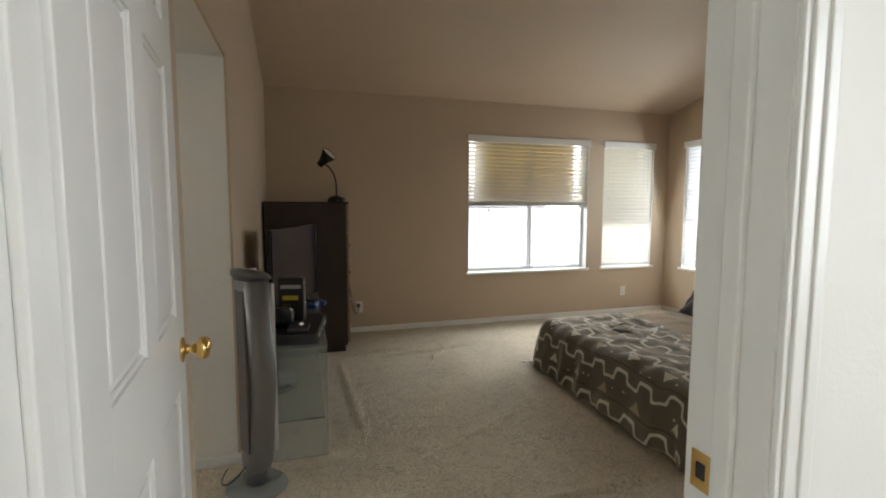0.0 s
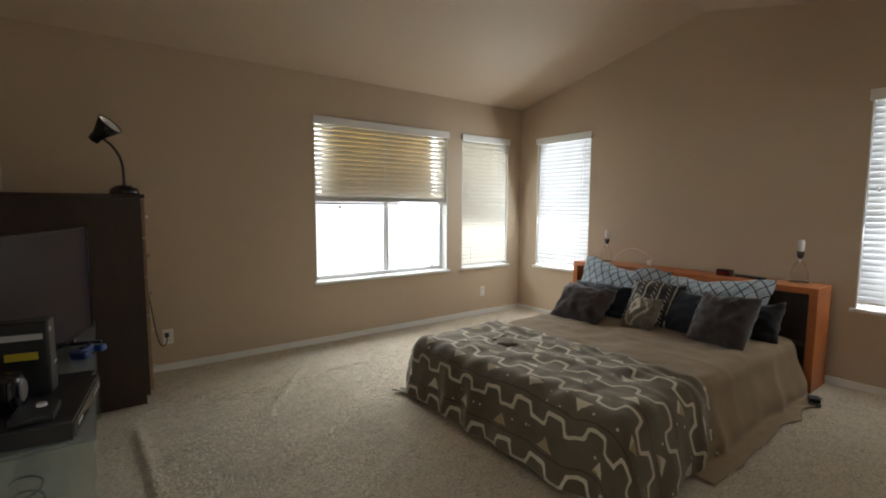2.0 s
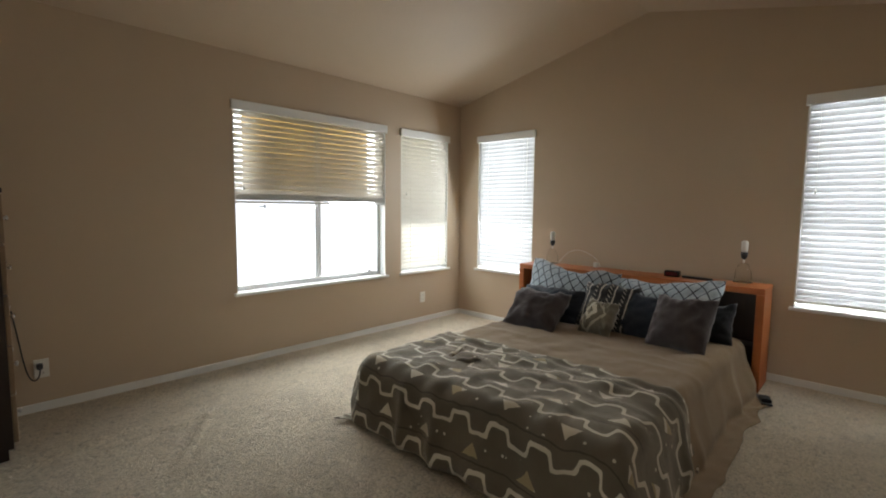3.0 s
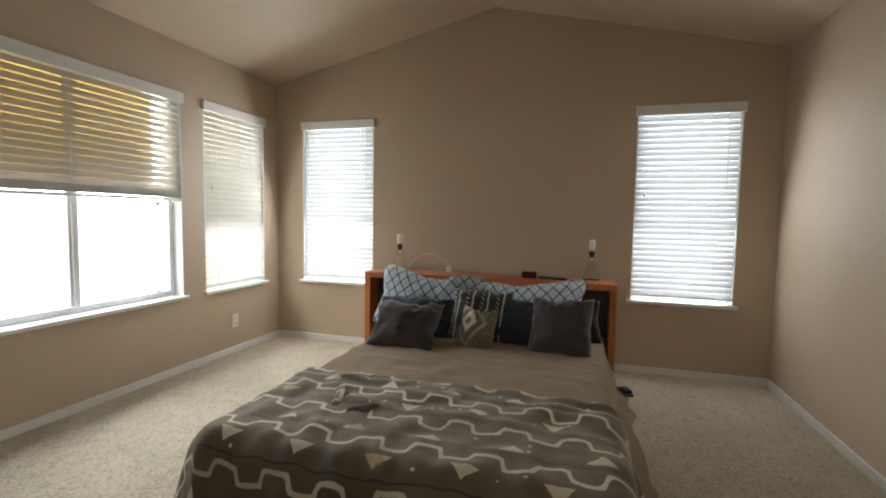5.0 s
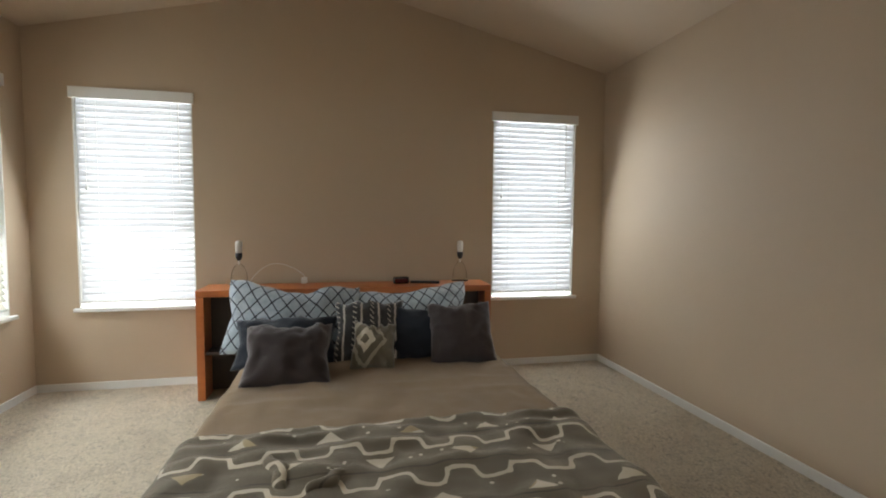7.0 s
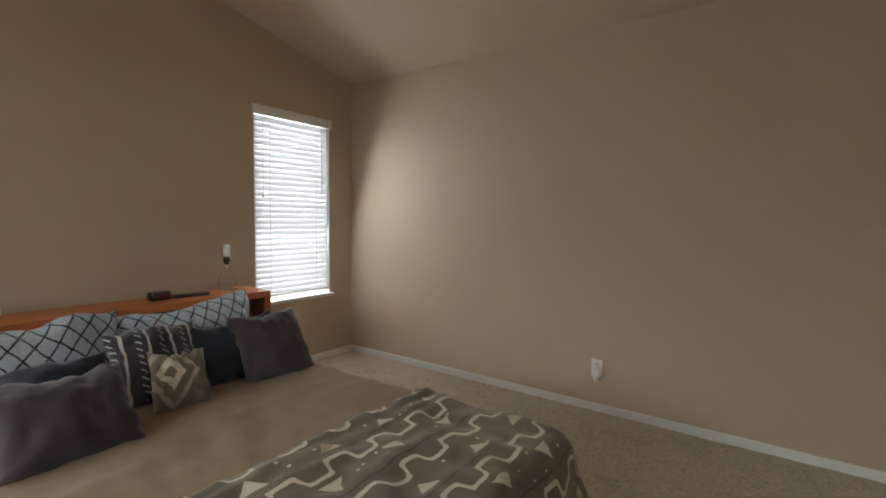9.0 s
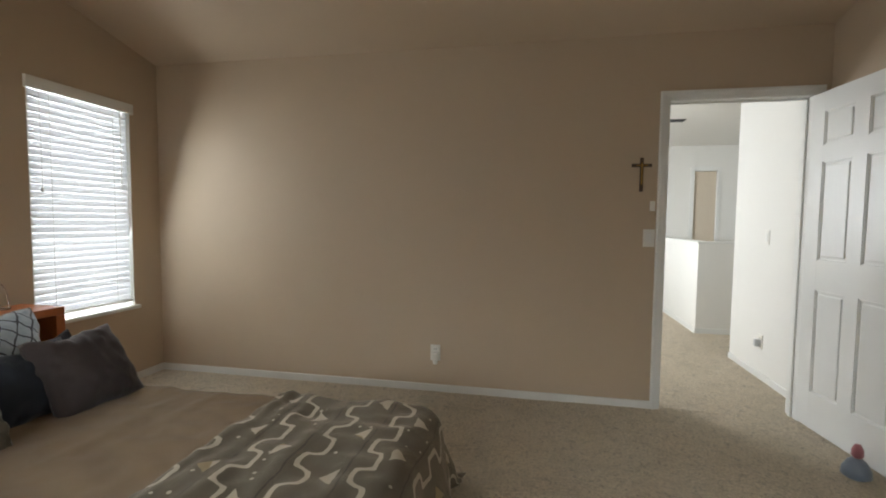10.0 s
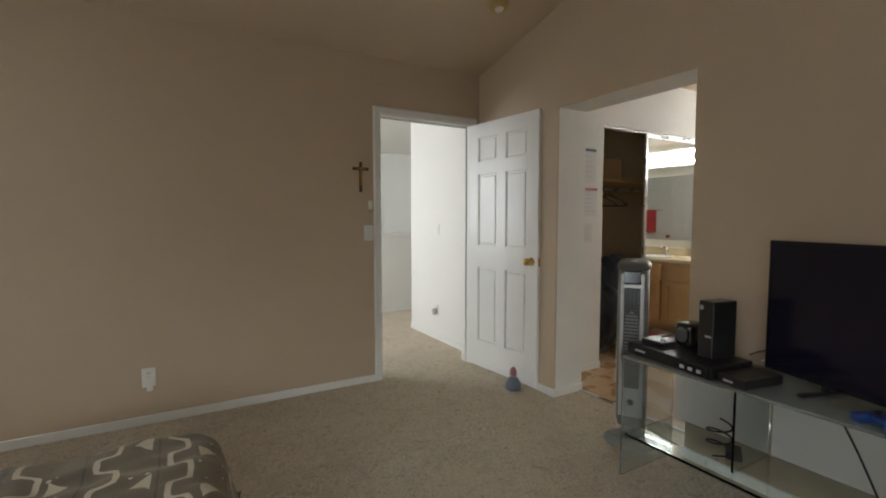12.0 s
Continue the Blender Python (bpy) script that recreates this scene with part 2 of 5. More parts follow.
def mudcloth():
    """Brown fleece with cream meanders, triangles and dots, laid out in metres on the cloth."""
    g = Graph("brown_mudcloth_fleece")
    tc = g.node("ShaderNodeTexCoord")
    wob = g.node("ShaderNodeTexNoise")
    g.put(wob.inputs["Vector"], tc.outputs["UV"])
    wob.inputs["Scale"].default_value = 16
    sep = g.node("ShaderNodeSeparateXYZ")
    g.put(sep.inputs[0], tc.outputs["UV"])
    jig = g.math("MULTIPLY_ADD", wob.outputs["Fac"], 0.018, -0.009)
    u = g.math("ADD", sep.outputs[0], jig)
    v = g.math("ADD", sep.outputs[1], jig)
    period, half = 0.215, 0.1075
    band = g.math("SUBTRACT", g.math("PINGPONG", v, half), half * 0.5)
    row = g.math("FLOOR", g.math("DIVIDE", v, period))
    vv = g.math("SUBTRACT", g.math("FLOORED_MODULO", v, period), half)
    # meander
    k = 2 * math.pi / 0.215
    ph = g.math("MULTIPLY_ADD", u, k, g.math("MULTIPLY", row, 1.9))
    amp, steep = 0.031, 3.0
    th = g.math("TANH", g.math("MULTIPLY", g.math("SINE", ph), steep))
    rise = g.math("MULTIPLY", g.math("COSINE", ph), g.math("SUBTRACT", 1.0, g.math("MULTIPLY", th, th)))
    rise = g.math("MULTIPLY", rise, amp * steep * k)
    off = g.math("ABSOLUTE", g.math("SUBTRACT", g.math("ADD", vv, 0.055), g.math("MULTIPLY", th, amp)))
    dist = g.math("DIVIDE", off, g.math("SQRT", g.math("MULTIPLY_ADD", rise, rise, 1.0)))
    meander = g.math("LESS_THAN", dist, 0.0092)
    # triangles, turned about from row to row
    tu = g.math("ABSOLUTE", g.math("SUBTRACT", g.math("FLOORED_MODULO", g.math("MULTIPLY_ADD", row, 0.13, u), 0.30), 0.15))
    sign = g.math("MULTIPLY_ADD", g.math("FLOORED_MODULO", row, 2.0), 2.0, -1.0)
    tv = g.math("ADD", g.math("MULTIPLY", g.math("SUBTRACT", vv, 0.062), sign), 0.035)
    tri = g.math("LESS_THAN", tu, g.math("MULTIPLY", g.math("SUBTRACT", 0.058, tv), 0.85))
    tri = g.math("MULTIPLY", tri, g.math("MULTIPLY", g.math("GREATER_THAN", tv, 0.0), g.math("LESS_THAN", tv, 0.056)))
    # dots
    vor = g.node("ShaderNodeTexVoronoi")
    g.put(vor.inputs["Vector"], tc.outputs["UV"])
    vor.inputs["Scale"].default_value = 17
    dots = g.math("LESS_THAN", vor.outputs["Distance"], 0.13)
    dots = g.math("MULTIPLY", dots, g.math("LESS_THAN", g.math("ABSOLUTE", g.math("SUBTRACT", vv, 0.062)), 0.045))
    line = g.math("LESS_THAN", g.math("ABSOLUTE", g.math("SUBTRACT", vv, 0.008)), 0.0035)
    mask = g.math("MAXIMUM", g.math("MAXIMUM", meander, tri), dots)
    p = g.coords()
    soft, nap = g.noise(p, 7, 4), g.noise(p, 300, 2)
    ground = g.mix(soft, (0.085, 0.069, 0.046), (0.152, 0.125, 0.086))
    ground = g.mix(g.math("MULTIPLY", line, 0.6), ground, (0.03, 0.025, 0.02))
    cream = g.mix(g.noise(p, 11, 2), (0.50, 0.43, 0.31), (0.66, 0.60, 0.48))
    cream = g.mix(g.math("MULTIPLY", tri, g.math("GREATER_THAN", g.noise(p, 3.1, 1), 0.58)), cream, (0.36, 0.28, 0.15))
    c = g.mix(g.math("MULTIPLY", mask, 0.9), ground, cream)
    g.set(Base_Color=c, Roughness=0.9, Sheen_Weight=0.45, Sheen_Roughness=0.4, Sheen_Tint=(1.0, 0.88, 0.72), Specular_IOR_Level=0.2)
    g.bump(g.math("ADD", nap, g.math("MULTIPLY", soft, 2.0)), 0.4, 0.005)
    return g.mat


MUDCLOTH = mudcloth()


def lattice():
    """Pale blue-grey cotton under a lattice of dark, slightly frayed lines."""
    g = Graph("blue_grey_lattice_cotton")
    tc = g.node("ShaderNodeTexCoord")
    sep = g.node("ShaderNodeSeparateXYZ")
    g.put(sep.inputs[0], tc.outputs["UV"])
    jig = g.math("MULTIPLY_ADD", g.noise(tc.outputs["UV"], 60, 2), 0.012, -0.006)
    a = g.math("ADD", g.math("DIVIDE", sep.outputs[0], 0.088), g.math("DIVIDE", sep.outputs[1], 0.105))
    b = g.math("SUBTRACT", g.math("DIVIDE", sep.outputs[0], 0.088), g.math("DIVIDE", sep.outputs[1], 0.105))
    lines = None
    for q in (a, b):
        q = g.math("ADD", q, g.math("MULTIPLY", jig, 9.0))
        l = g.math("LESS_THAN", g.math("ABSOLUTE", g.math("SUBTRACT", g.math("FLOORED_MODULO", q, 1.0), 0.5)), 0.062)
        lines = l if lines is None else g.math("MAXIMUM", lines, l)
    p = g.coords()
    ground = g.mix(g.noise(p, 22, 4, 0.65), (0.20, 0.26, 0.31), (0.50, 0.55, 0.58))
    c = g.mix(lines, ground, (0.02, 0.022, 0.03))
    g.set(Base_Color=c, Roughness=0.85, Sheen_Weight=0.2)
    g.bump(g.noise(p, 40, 4, 0.6), 0.3, 0.006)
    return g.mat


LATTICE = lattice()


def striped(name, ground, ink, step, width, dots=True):
    """Dark hand-dyed cotton with pale stripes and rows of dashes."""
    g = Graph(name)
    tc = g.node("ShaderNodeTexCoord")
    sep = g.node("ShaderNodeSeparateXYZ")
    g.put(sep.inputs[0], tc.outputs["UV"])
    jig = g.math("MULTIPLY_ADD", g.noise(tc.outputs["UV"], 25, 2), 0.012, -0.006)
    u, v = g.math("ADD", sep.outputs[0], jig), sep.outputs[1]
    m = g.math("FLOORED_MODULO", u, step)
    lines = g.math("LESS_THAN", g.math("ABSOLUTE", g.math("SUBTRACT", m, step * 0.5)), width)
    if dots:
        zig = g.math("PINGPONG", u, step * 0.25)
        d = g.math("LESS_THAN", g.math("FLOORED_MODULO", g.math("ADD", v, zig), 0.034), 0.009)
        d = g.math("MULTIPLY", d, g.math("LESS_THAN", g.math("ABSOLUTE", g.math("SUBTRACT", g.math("FLOORED_MODULO", u, step), 0.0)), step * 0.22))
        lines = g.math("MAXIMUM", lines, d)
    p = g.coords()
    c = g.mix(lines, g.mix(g.noise(p, 14, 3), shade(ground, 0.75), shade(ground, 1.3)), ink)
    g.set(Base_Color=c, Roughness=0.9, Sheen_Weight=0.3)
    g.bump(g.noise(p, 60, 3), 0.3, 0.004)
    return g.mat


STRIPES = striped("black_mudcloth_cotton", (0.022, 0.021, 0.020), (0.40, 0.36, 0.30), 0.105, 0.006)


def ikat():
    """Olive cotton with a cream diamond and wavy bands."""
    g = Graph("olive_ikat_cotton")
    tc = g.node("ShaderNodeTexCoord")
    sep = g.node("ShaderNodeSeparateXYZ")
    g.put(sep.inputs[0], tc.outputs["UV"])
    jig = g.math("MULTIPLY_ADD", g.noise(tc.outputs["UV"], 14, 2), 0.05, -0.025)
    u = g.math("ADD", sep.outputs[0], jig)
    v = g.math("ADD", sep.outputs[1], jig)
    d = g.math("ADD", g.math("ABSOLUTE", g.math("ADD", u, 0.05)), g.math("MULTIPLY", g.math("ABSOLUTE", g.math("SUBTRACT", v, 0.03)), 0.7))
    ring = g.math("MULTIPLY", g.math("LESS_THAN", d, 0.058), g.math("GREATER_THAN", d, 0.024))
    far = g.math("LESS_THAN", g.math("ABSOLUTE", g.math("SUBTRACT", d, 0.112)), 0.012)
    p = g.coords()
    ground = g.mix(g.noise(p, 12, 3), (0.10, 0.085, 0.055), (0.17, 0.145, 0.095))
    c = g.mix(g.math("MAXIMUM", ring, g.math("MULTIPLY", far, 0.55)), ground, (0.50, 0.45, 0.34))
    g.set(Base_Color=c, Roughness=0.9, Sheen_Weight=0.3)
    g.bump(g.noise(p, 60, 3), 0.3, 0.004)
    return g.mat


IKAT = ikat()


def screen_material():
    g = Graph("dark_television_screen")
    g.set(Base_Color=(0.008, 0.007, 0.018), Roughness=0.16, Specular_IOR_Level=0.4)
    g.bump(g.noise(g.coords(), 2.0, 2), 0.02, 0.01)
    return g.mat


SCREEN = screen_material()


def glow(name, colour, strength):
    g = Graph(name)
    g.set(Base_Color=colour, Emission_Color=colour, Emission_Strength=strength)
    return g.mat


TUBE = glow("fluorescent_tube", (0.95, 0.98, 1.0), 42.0)
YELLOW_LABEL = plain("yellow_paper_label", (0.60, 0.46, 0.03), 0.6, vary=0.08)
BLUE_PLASTIC = plain("blue_plastic", (0.02, 0.06, 0.24), 0.3, vary=0.1)
RED_TOWEL = fabric("red_terry_towel", (0.42, 0.035, 0.03), 0.15, 0.5)
PAPER = plain("white_paper", (0.70, 0.69, 0.66), 0.7, vary=0.04, bump=0.02)
INK = plain("grey_print", (0.54, 0.54, 0.55), 0.7, vary=0.1, bump=0.0)
NAVY_INK = plain("navy_clip", (0.02, 0.03, 0.13), 0.4)
RED_INK = plain("red_clip", (0.35, 0.04, 0.03), 0.4)
GREY_BLUE_CLOTH = fabric("grey_blue_knit", (0.20, 0.23, 0.28), 0.2, 0.5)
PINK_CLOTH = fabric("dusty_pink_knit", (0.42, 0.16, 0.17), 0.2, 0.5)
CROSS_WOOD = wood("dark_walnut", (0.05, 0.028, 0.012), (0.10, 0.06, 0.03), 0.4)
STONE = plain("cream_cultured_marble", (0.72, 0.62, 0.42), 0.2, vary=0.08, scale=9, bump=0.0)
CLOSET_DARK = wall_paint("closet_paint", (0.62, 0.46, 0.27))


# ---- mesh helpers ----
def finish(bm, name, mats, smooth=False):
    me = bpy.data.meshes.new(name)
    bmesh.ops.recalc_face_normals(bm, faces=bm.faces)
    bm.to_mesh(me)
    bm.free()
    for m in mats if isinstance(mats, (list, tuple)) else (mats,):
        me.materials.append(m)
    if smooth:
        for p in me.polygons:
            p.use_smooth = True
    return me


def part(name, bm, material, parent=None, label="", smooth=False):
    ob = new(name, finish(bm, name, material, smooth))
    if parent is not None:
        ob.parent = parent
    return tagged(ob, label)


def thing(name, label, category, group="", at=(0, 0, 0), turn=0.0):
    ob = new(name)
    ob.matrix_basis = pose(*at, 0, 0, turn)
    ob.empty_display_size = 0.05
    return tagged(ob, label, category, group)


def add_box(bm, x0, x1, y0, y1, z0, z1, bevel=0.0, seg=2, mat=0):
    vs = [bm.verts.new((x, y, z)) for z in (z0, z1) for y in (y0, y1) for x in (x0, x1)]
    fs = [bm.faces.new([vs[i] for i in q]) for q in ((0, 2, 3, 1), (4, 5, 7, 6), (0, 1, 5, 4), (2, 6, 7, 3), (0, 4, 6, 2), (1, 3, 7, 5))]
    for f in fs:
        f.material_index = mat
    if bevel:
        es = list({e for f in fs for e in f.edges})
        bmesh.ops.bevel(bm, geom=es, offset=bevel, segments=seg, affect="EDGES", profile=0.6)
    return bm


def box(x0, x1, y0, y1, z0, z1, bevel=0.0, seg=2):
    return add_box(bmesh.new(), x0, x1, y0, y1, z0, z1, bevel, seg)


def add_lathe(bm, profile, at=(0, 0, 0), axis="z", n=24):
    """A turned shape: (radius, height) pairs round an axis."""
    rings = []
    for r, h in profile:
        ring = []
        for i in range(n):
            a = 2 * math.pi * i / n
            c, s = r * math.cos(a), r * math.sin(a)
            p = {"z": (c, s, h), "x": (h, c, s), "y": (c, h, s)}[axis]
            ring.append(bm.verts.new((p[0] + at[0], p[1] + at[1], p[2] + at[2])))
        rings.append(ring)
    for a, b in zip(rings, rings[1:]):
        for i in range(n):
            bm.faces.new((a[i], a[(i + 1) % n], b[(i + 1) % n], b[i]))
    for ring in (rings[0], rings[-1]):
        bm.faces.new(ring)
    return bm


def lathe(profile, at=(0, 0, 0), axis="z", n=24):
    return add_lathe(bmesh.new(), profile, at, axis, n)


def tube(name, points, radius, material, parent=None, label=""):
    """A cable or wire through a few points."""
    cu = bpy.data.curves.new(name, "CURVE")
    cu.dimensions, cu.bevel_depth, cu.bevel_resolution, cu.resolution_u = "3D", radius, 2, 6
    sp = cu.splines.new("NURBS")
    sp.points.add(len(points) - 1)
    for q, p in zip(sp.points, points):
        q.co = (*p, 1)
    sp.use_endpoint_u, sp.order_u = True, min(4, len(points))
    tmp = bpy.data.objects.new(name, cu)
    me = bpy.data.meshes.new_from_object(tmp)
    bpy.data.objects.remove(tmp)
    me.materials.clear()
    me.materials.append(material)
    for p in me.polygons:
        p.use_smooth = True
    ob = new(name, me)
    if parent is not None:
        ob.parent = parent
    return tagged(ob, label)


def cells(bm, spans_a, spans_z, holes, place):
    """Solid blocks between the grid lines, less the openings."""
    for a0, a1 in zip(spans_a, spans_a[1:]):
        for z0, z1 in zip(spans_z, spans_z[1:]):
            am, zm = (a0 + a1) / 2, (z0 + z1) / 2
            if not any(h[0] < am < h[1] and h[2] < zm < h[3] for h in holes):
                add_box(bm, *place(a0, a1), z0, z1)


def wall(name, along, face, back, a0, a1, top, holes=(), mat=None, gable=False, label=""):
    """A wall with thickness between its two faces, with openings through it."""
    bm = bmesh.new()
    sa = sorted({a0, a1, *[h[0] for h in holes], *[h[1] for h in holes]})
    sz = sorted({0.0, top, *[h[2] for h in holes], *[h[3] for h in holes]})
    lo, hi = min(face, back), max(face, back)
    cells(bm, sa, sz, holes, (lambda p, q: (p, q, lo, hi)) if along == "x" else (lambda p, q: (lo, hi, p, q)))
    if gable:
        tri = ((SOUTH, EAVE), (NORTH, EAVE), (RIDGE_Y, RIDGE_Z))
        va = [bm.verts.new((lo, y, z)) for y, z in tri]
        vb = [bm.verts.new((hi, y, z)) for y, z in tri]
        bm.faces.new(va)
        bm.faces.new(vb[::-1])
        for i in range(3):
            j = (i + 1) % 3
            bm.faces.new((va[i], va[j], vb[j], vb[i]))
    bmesh.ops.remove_doubles(bm, verts=bm.verts, dist=0.0005)
    bm.verts.index_update()
    seen = {}
    for f in list(bm.faces):
        seen.setdefault(tuple(sorted(v.index for v in f.verts)), []).append(f)
    dup = [f for fs in seen.values() if len(fs) > 1 for f in fs]
    if dup:
        bmesh.ops.delete(bm, geom=dup, context="FACES")
    return tagged(part(name, bm, mat or TAN), label, "wall", kind="structure")


# ---- walls, ceiling, floors ----
wall("wall_north", "x", NORTH, NORTH + 0.14, WEST, EAST, EAVE, [(a, b, SILL, HEAD) for a, b in WINDOWS_N], label="tan painted wall with a wide and a narrow window")
wall("wall_east", "y", EAST, EAST + 0.14, SOUTH, NORTH, EAVE, [(a, b, SILL, HEAD_E) for a, b in WINDOWS_E], gable=True, label="tan painted gable wall with two tall windows")
wall("wall_south", "x", SOUTH, SOUTH - 0.012, WEST, EAST, EAVE, [(DOOR_L, DOOR_R, 0.0, DOOR_H)], label="tan painted wall with the bedroom doorway")
wall("wall_west", "y", WEST, WEST - 0.012, SOUTH, NORTH, EAVE, [(OPEN_S, OPEN_N, 0.0, OPEN_TOP)], gable=True, label="tan painted gable wall with an open passage to the dressing area")


def vaulted_ceiling():
    bm = bmesh.new()
    x0, x1 = WEST - THICK_W, EAST + 0.14
    low = [(SOUTH - 0.13, EAVE - 0.031), (RIDGE_Y, RIDGE_Z), (NORTH + 0.14, EAVE - 0.031)]
    for (y0, z0), (y1, z1) in zip(low, low[1:]):
        vs = [bm.verts.new(p) for p in ((x0, y0, z0), (x1, y0, z0), (x1, y1, z1), (x0, y1, z1), (x0, y0, z0 + 0.12), (x1, y0, z0 + 0.12), (x1, y1, z1 + 0.12), (x0, y1, z1 + 0.12))]
        for q in ((0, 1, 2, 3), (7, 6, 5, 4), (0, 4, 5, 1), (2, 6, 7, 3), (1, 5, 6, 2), (3, 7, 4, 0)):
            bm.faces.new([vs[i] for i in q])
    tagged(part("ceiling", bm, TAN_CEILING), "tan painted vaulted ceiling", "ceiling", kind="structure")


vaulted_ceiling()


def carpet_height(x, y):
    """Slack folds that run through the fitted carpet."""
    z = 0.004 * noise.noise((x * 2.2, y * 2.2, 0.3)) + 0.0022 * noise.noise((x * 9, y * 9, 4.1))
    folds = (((0.30, 3.86), (0.95, 3.98), 0.013), ((0.55, 3.75), (2.0, 3.95), 0.008), ((0.15, 1.5), (1.75, 1.62), 0.012), ((0.9, 3.3), (1.5, 4.2), 0.006), ((0.5, 2.0), (1.6, 2.6), 0.008), ((0.1, 0.38), (0.62, 0.42), 0.006), ((0.35, 2.4), (0.3, 3.7), 0.009))
    p = Vector((x, y))
    for a, b, h in folds:
        a, b = Vector(a), Vector(b)
        d = b - a
        s = max(0, min(1, (p - a).dot(d) / d.length_squared))
        h *= 2.0
        r = (p - a - d * s).length + 0.012 * noise.noise((x * 5, y * 5, 7))
        z += h * math.exp(-(r / 0.021) ** 2) * min(1, 5 * s * (1 - s) + 0.25)
    return z


def carpet(name, x0, x1, y0, y1, step, label):
    bm = bmesh.new()
    nx, ny = round((x1 - x0) / step), round((y1 - y0) / step)
    top = [[bm.verts.new((x0 + (x1 - x0) * i / nx, y0 + (y1 - y0) * j / ny, 0)) for i in range(nx + 1)] for j in range(ny + 1)]
    for row in top:
        for v in row:
            v.co.z = carpet_height(v.co.x, v.co.y)
    for j in range(ny):
        for i in range(nx):
            bm.faces.new((top[j][i], top[j][i + 1], top[j + 1][i + 1], top[j + 1][i]))
    ob = tagged(part(name, bm, CARPET, smooth=True), label, "floor", kind="structure")
    slab = part("subfloor", box(x0, x1, y0, y1, -0.12, -0.015), WHITE, ob)
    return ob


carpet("floor", WEST - 0.25, EAST, SOUTH, NORTH, 0.022, "beige cut-pile carpet with slack folds")
carpet("floor_landing", -2.4, 2.3, -4.2, SOUTH, 0.06, "beige carpet of the landing")


def baseboard(name, runs):
    """White skirting, 12 mm proud of the wall, with an eased top edge."""
    bm = bmesh.new()
    for x0, x1, y0, y1 in runs:
        add_box(bm, x0, x1, y0, y1, -0.01, 0.053, 0.005, 2)
    tagged(part(name, bm, WHITE), "white painted skirting board", "skirting board", kind="structure")


B = 0.013
baseboard("baseboard_north", [(WEST + B, EAST - B, NORTH - B, NORTH)])
baseboard("baseboard_east", [(EAST - B, EAST, SOUTH, NORTH)])
baseboard("baseboard_south", [(DOOR_R + 0.044, EAST - B, SOUTH, SOUTH + B)])
baseboard("baseboard_west", [(WEST, WEST + B, SOUTH, OPEN_S + B), (WEST - THICK_W, WEST, OPEN_S, OPEN_S + B), (WEST, WEST + B, OPEN_N - B, NORTH - B), (WEST - THICK_W, WEST, OPEN_N - B, OPEN_N)])


# ---- windows ----
def window(name, width, height, slider, at, turn, label):
    """Local x runs along the wall, y goes outwards from the inner wall face, z up from the sill."""
    ob = tagged(new(name), label, "window", kind="structure")
    ob.matrix_basis = pose(*at, 0, 0, turn)
    w = width / 2
    y0, y1 = 0.085, 0.135
    bm = bmesh.new()
    f = 0.045
    for x0, x1, z0, z1 in ((-w, -w + f, 0, height), (w - f, w, 0, height), (-w + f, w - f, 0, f), (-w + f, w - f, height - f, height)):
        add_box(bm, x0 + 0.001, x1 - 0.001, y0, y1, z0 + 0.001, z1 - 0.001, 0.004)
    part("window_frame", bm, VINYL, ob)
    if slider:
        bm = bmesh.new()
        for x0, x1, yy in ((0.030, 0.062, 0.098), (0.014, 0.046, 0.112)):
            add_box(bm, x0, x1, yy - 0.012, yy + 0.012, f, height - f, 0.003)
        part("meeting_stile", bm, VINYL, ob)
        for x in (-w + 0.27, w - 0.15):
            part("latch", add_box(box(x - 0.045, x + 0.02, 0.07, 0.084, 0.685, 0.70, 0.003), x - 0.002, x + 0.018, 0.068, 0.084, 0.672, 0.713, 0.003), SILVER_PLASTIC, ob)
        part("latch", box(w - 0.17, w - 0.13, 0.07, 0.085, f, f + 0.022, 0.003), SILVER_PLASTIC, ob)
        panes = ((-w + f, 0.03), (0.06, w - f))
    else:
        panes = ((-w + f, w - f),)
    for x0, x1 in panes:
        pane = part("pane", box(x0, x1, 0.108, 0.112, f, height - f), PANE, ob)
        pane.visible_shadow = False
    bm = bmesh.new()
    for x0, x1, z0, z1 in ((-w, -w + 0.008, 0.005, height), (w - 0.008, w, 0.005, height), (-w + 0.008, w - 0.008, height - 0.008, height)):
        add_box(bm, x0, x1, 0.001, y0 - 0.001, z0, z1)
    part("jamb_liner", bm, WHITE, ob)
    # stool with a rounded nose and the apron under it
    part("window_sill", add_box(box(-w - 0.025, w + 0.025, -0.034, -0.001, -0.022, 0.004, 0.006, 3), -w + 0.001, w - 0.001, -0.001, 0.086, -0.002, 0.004), WHITE, ob)
    return ob


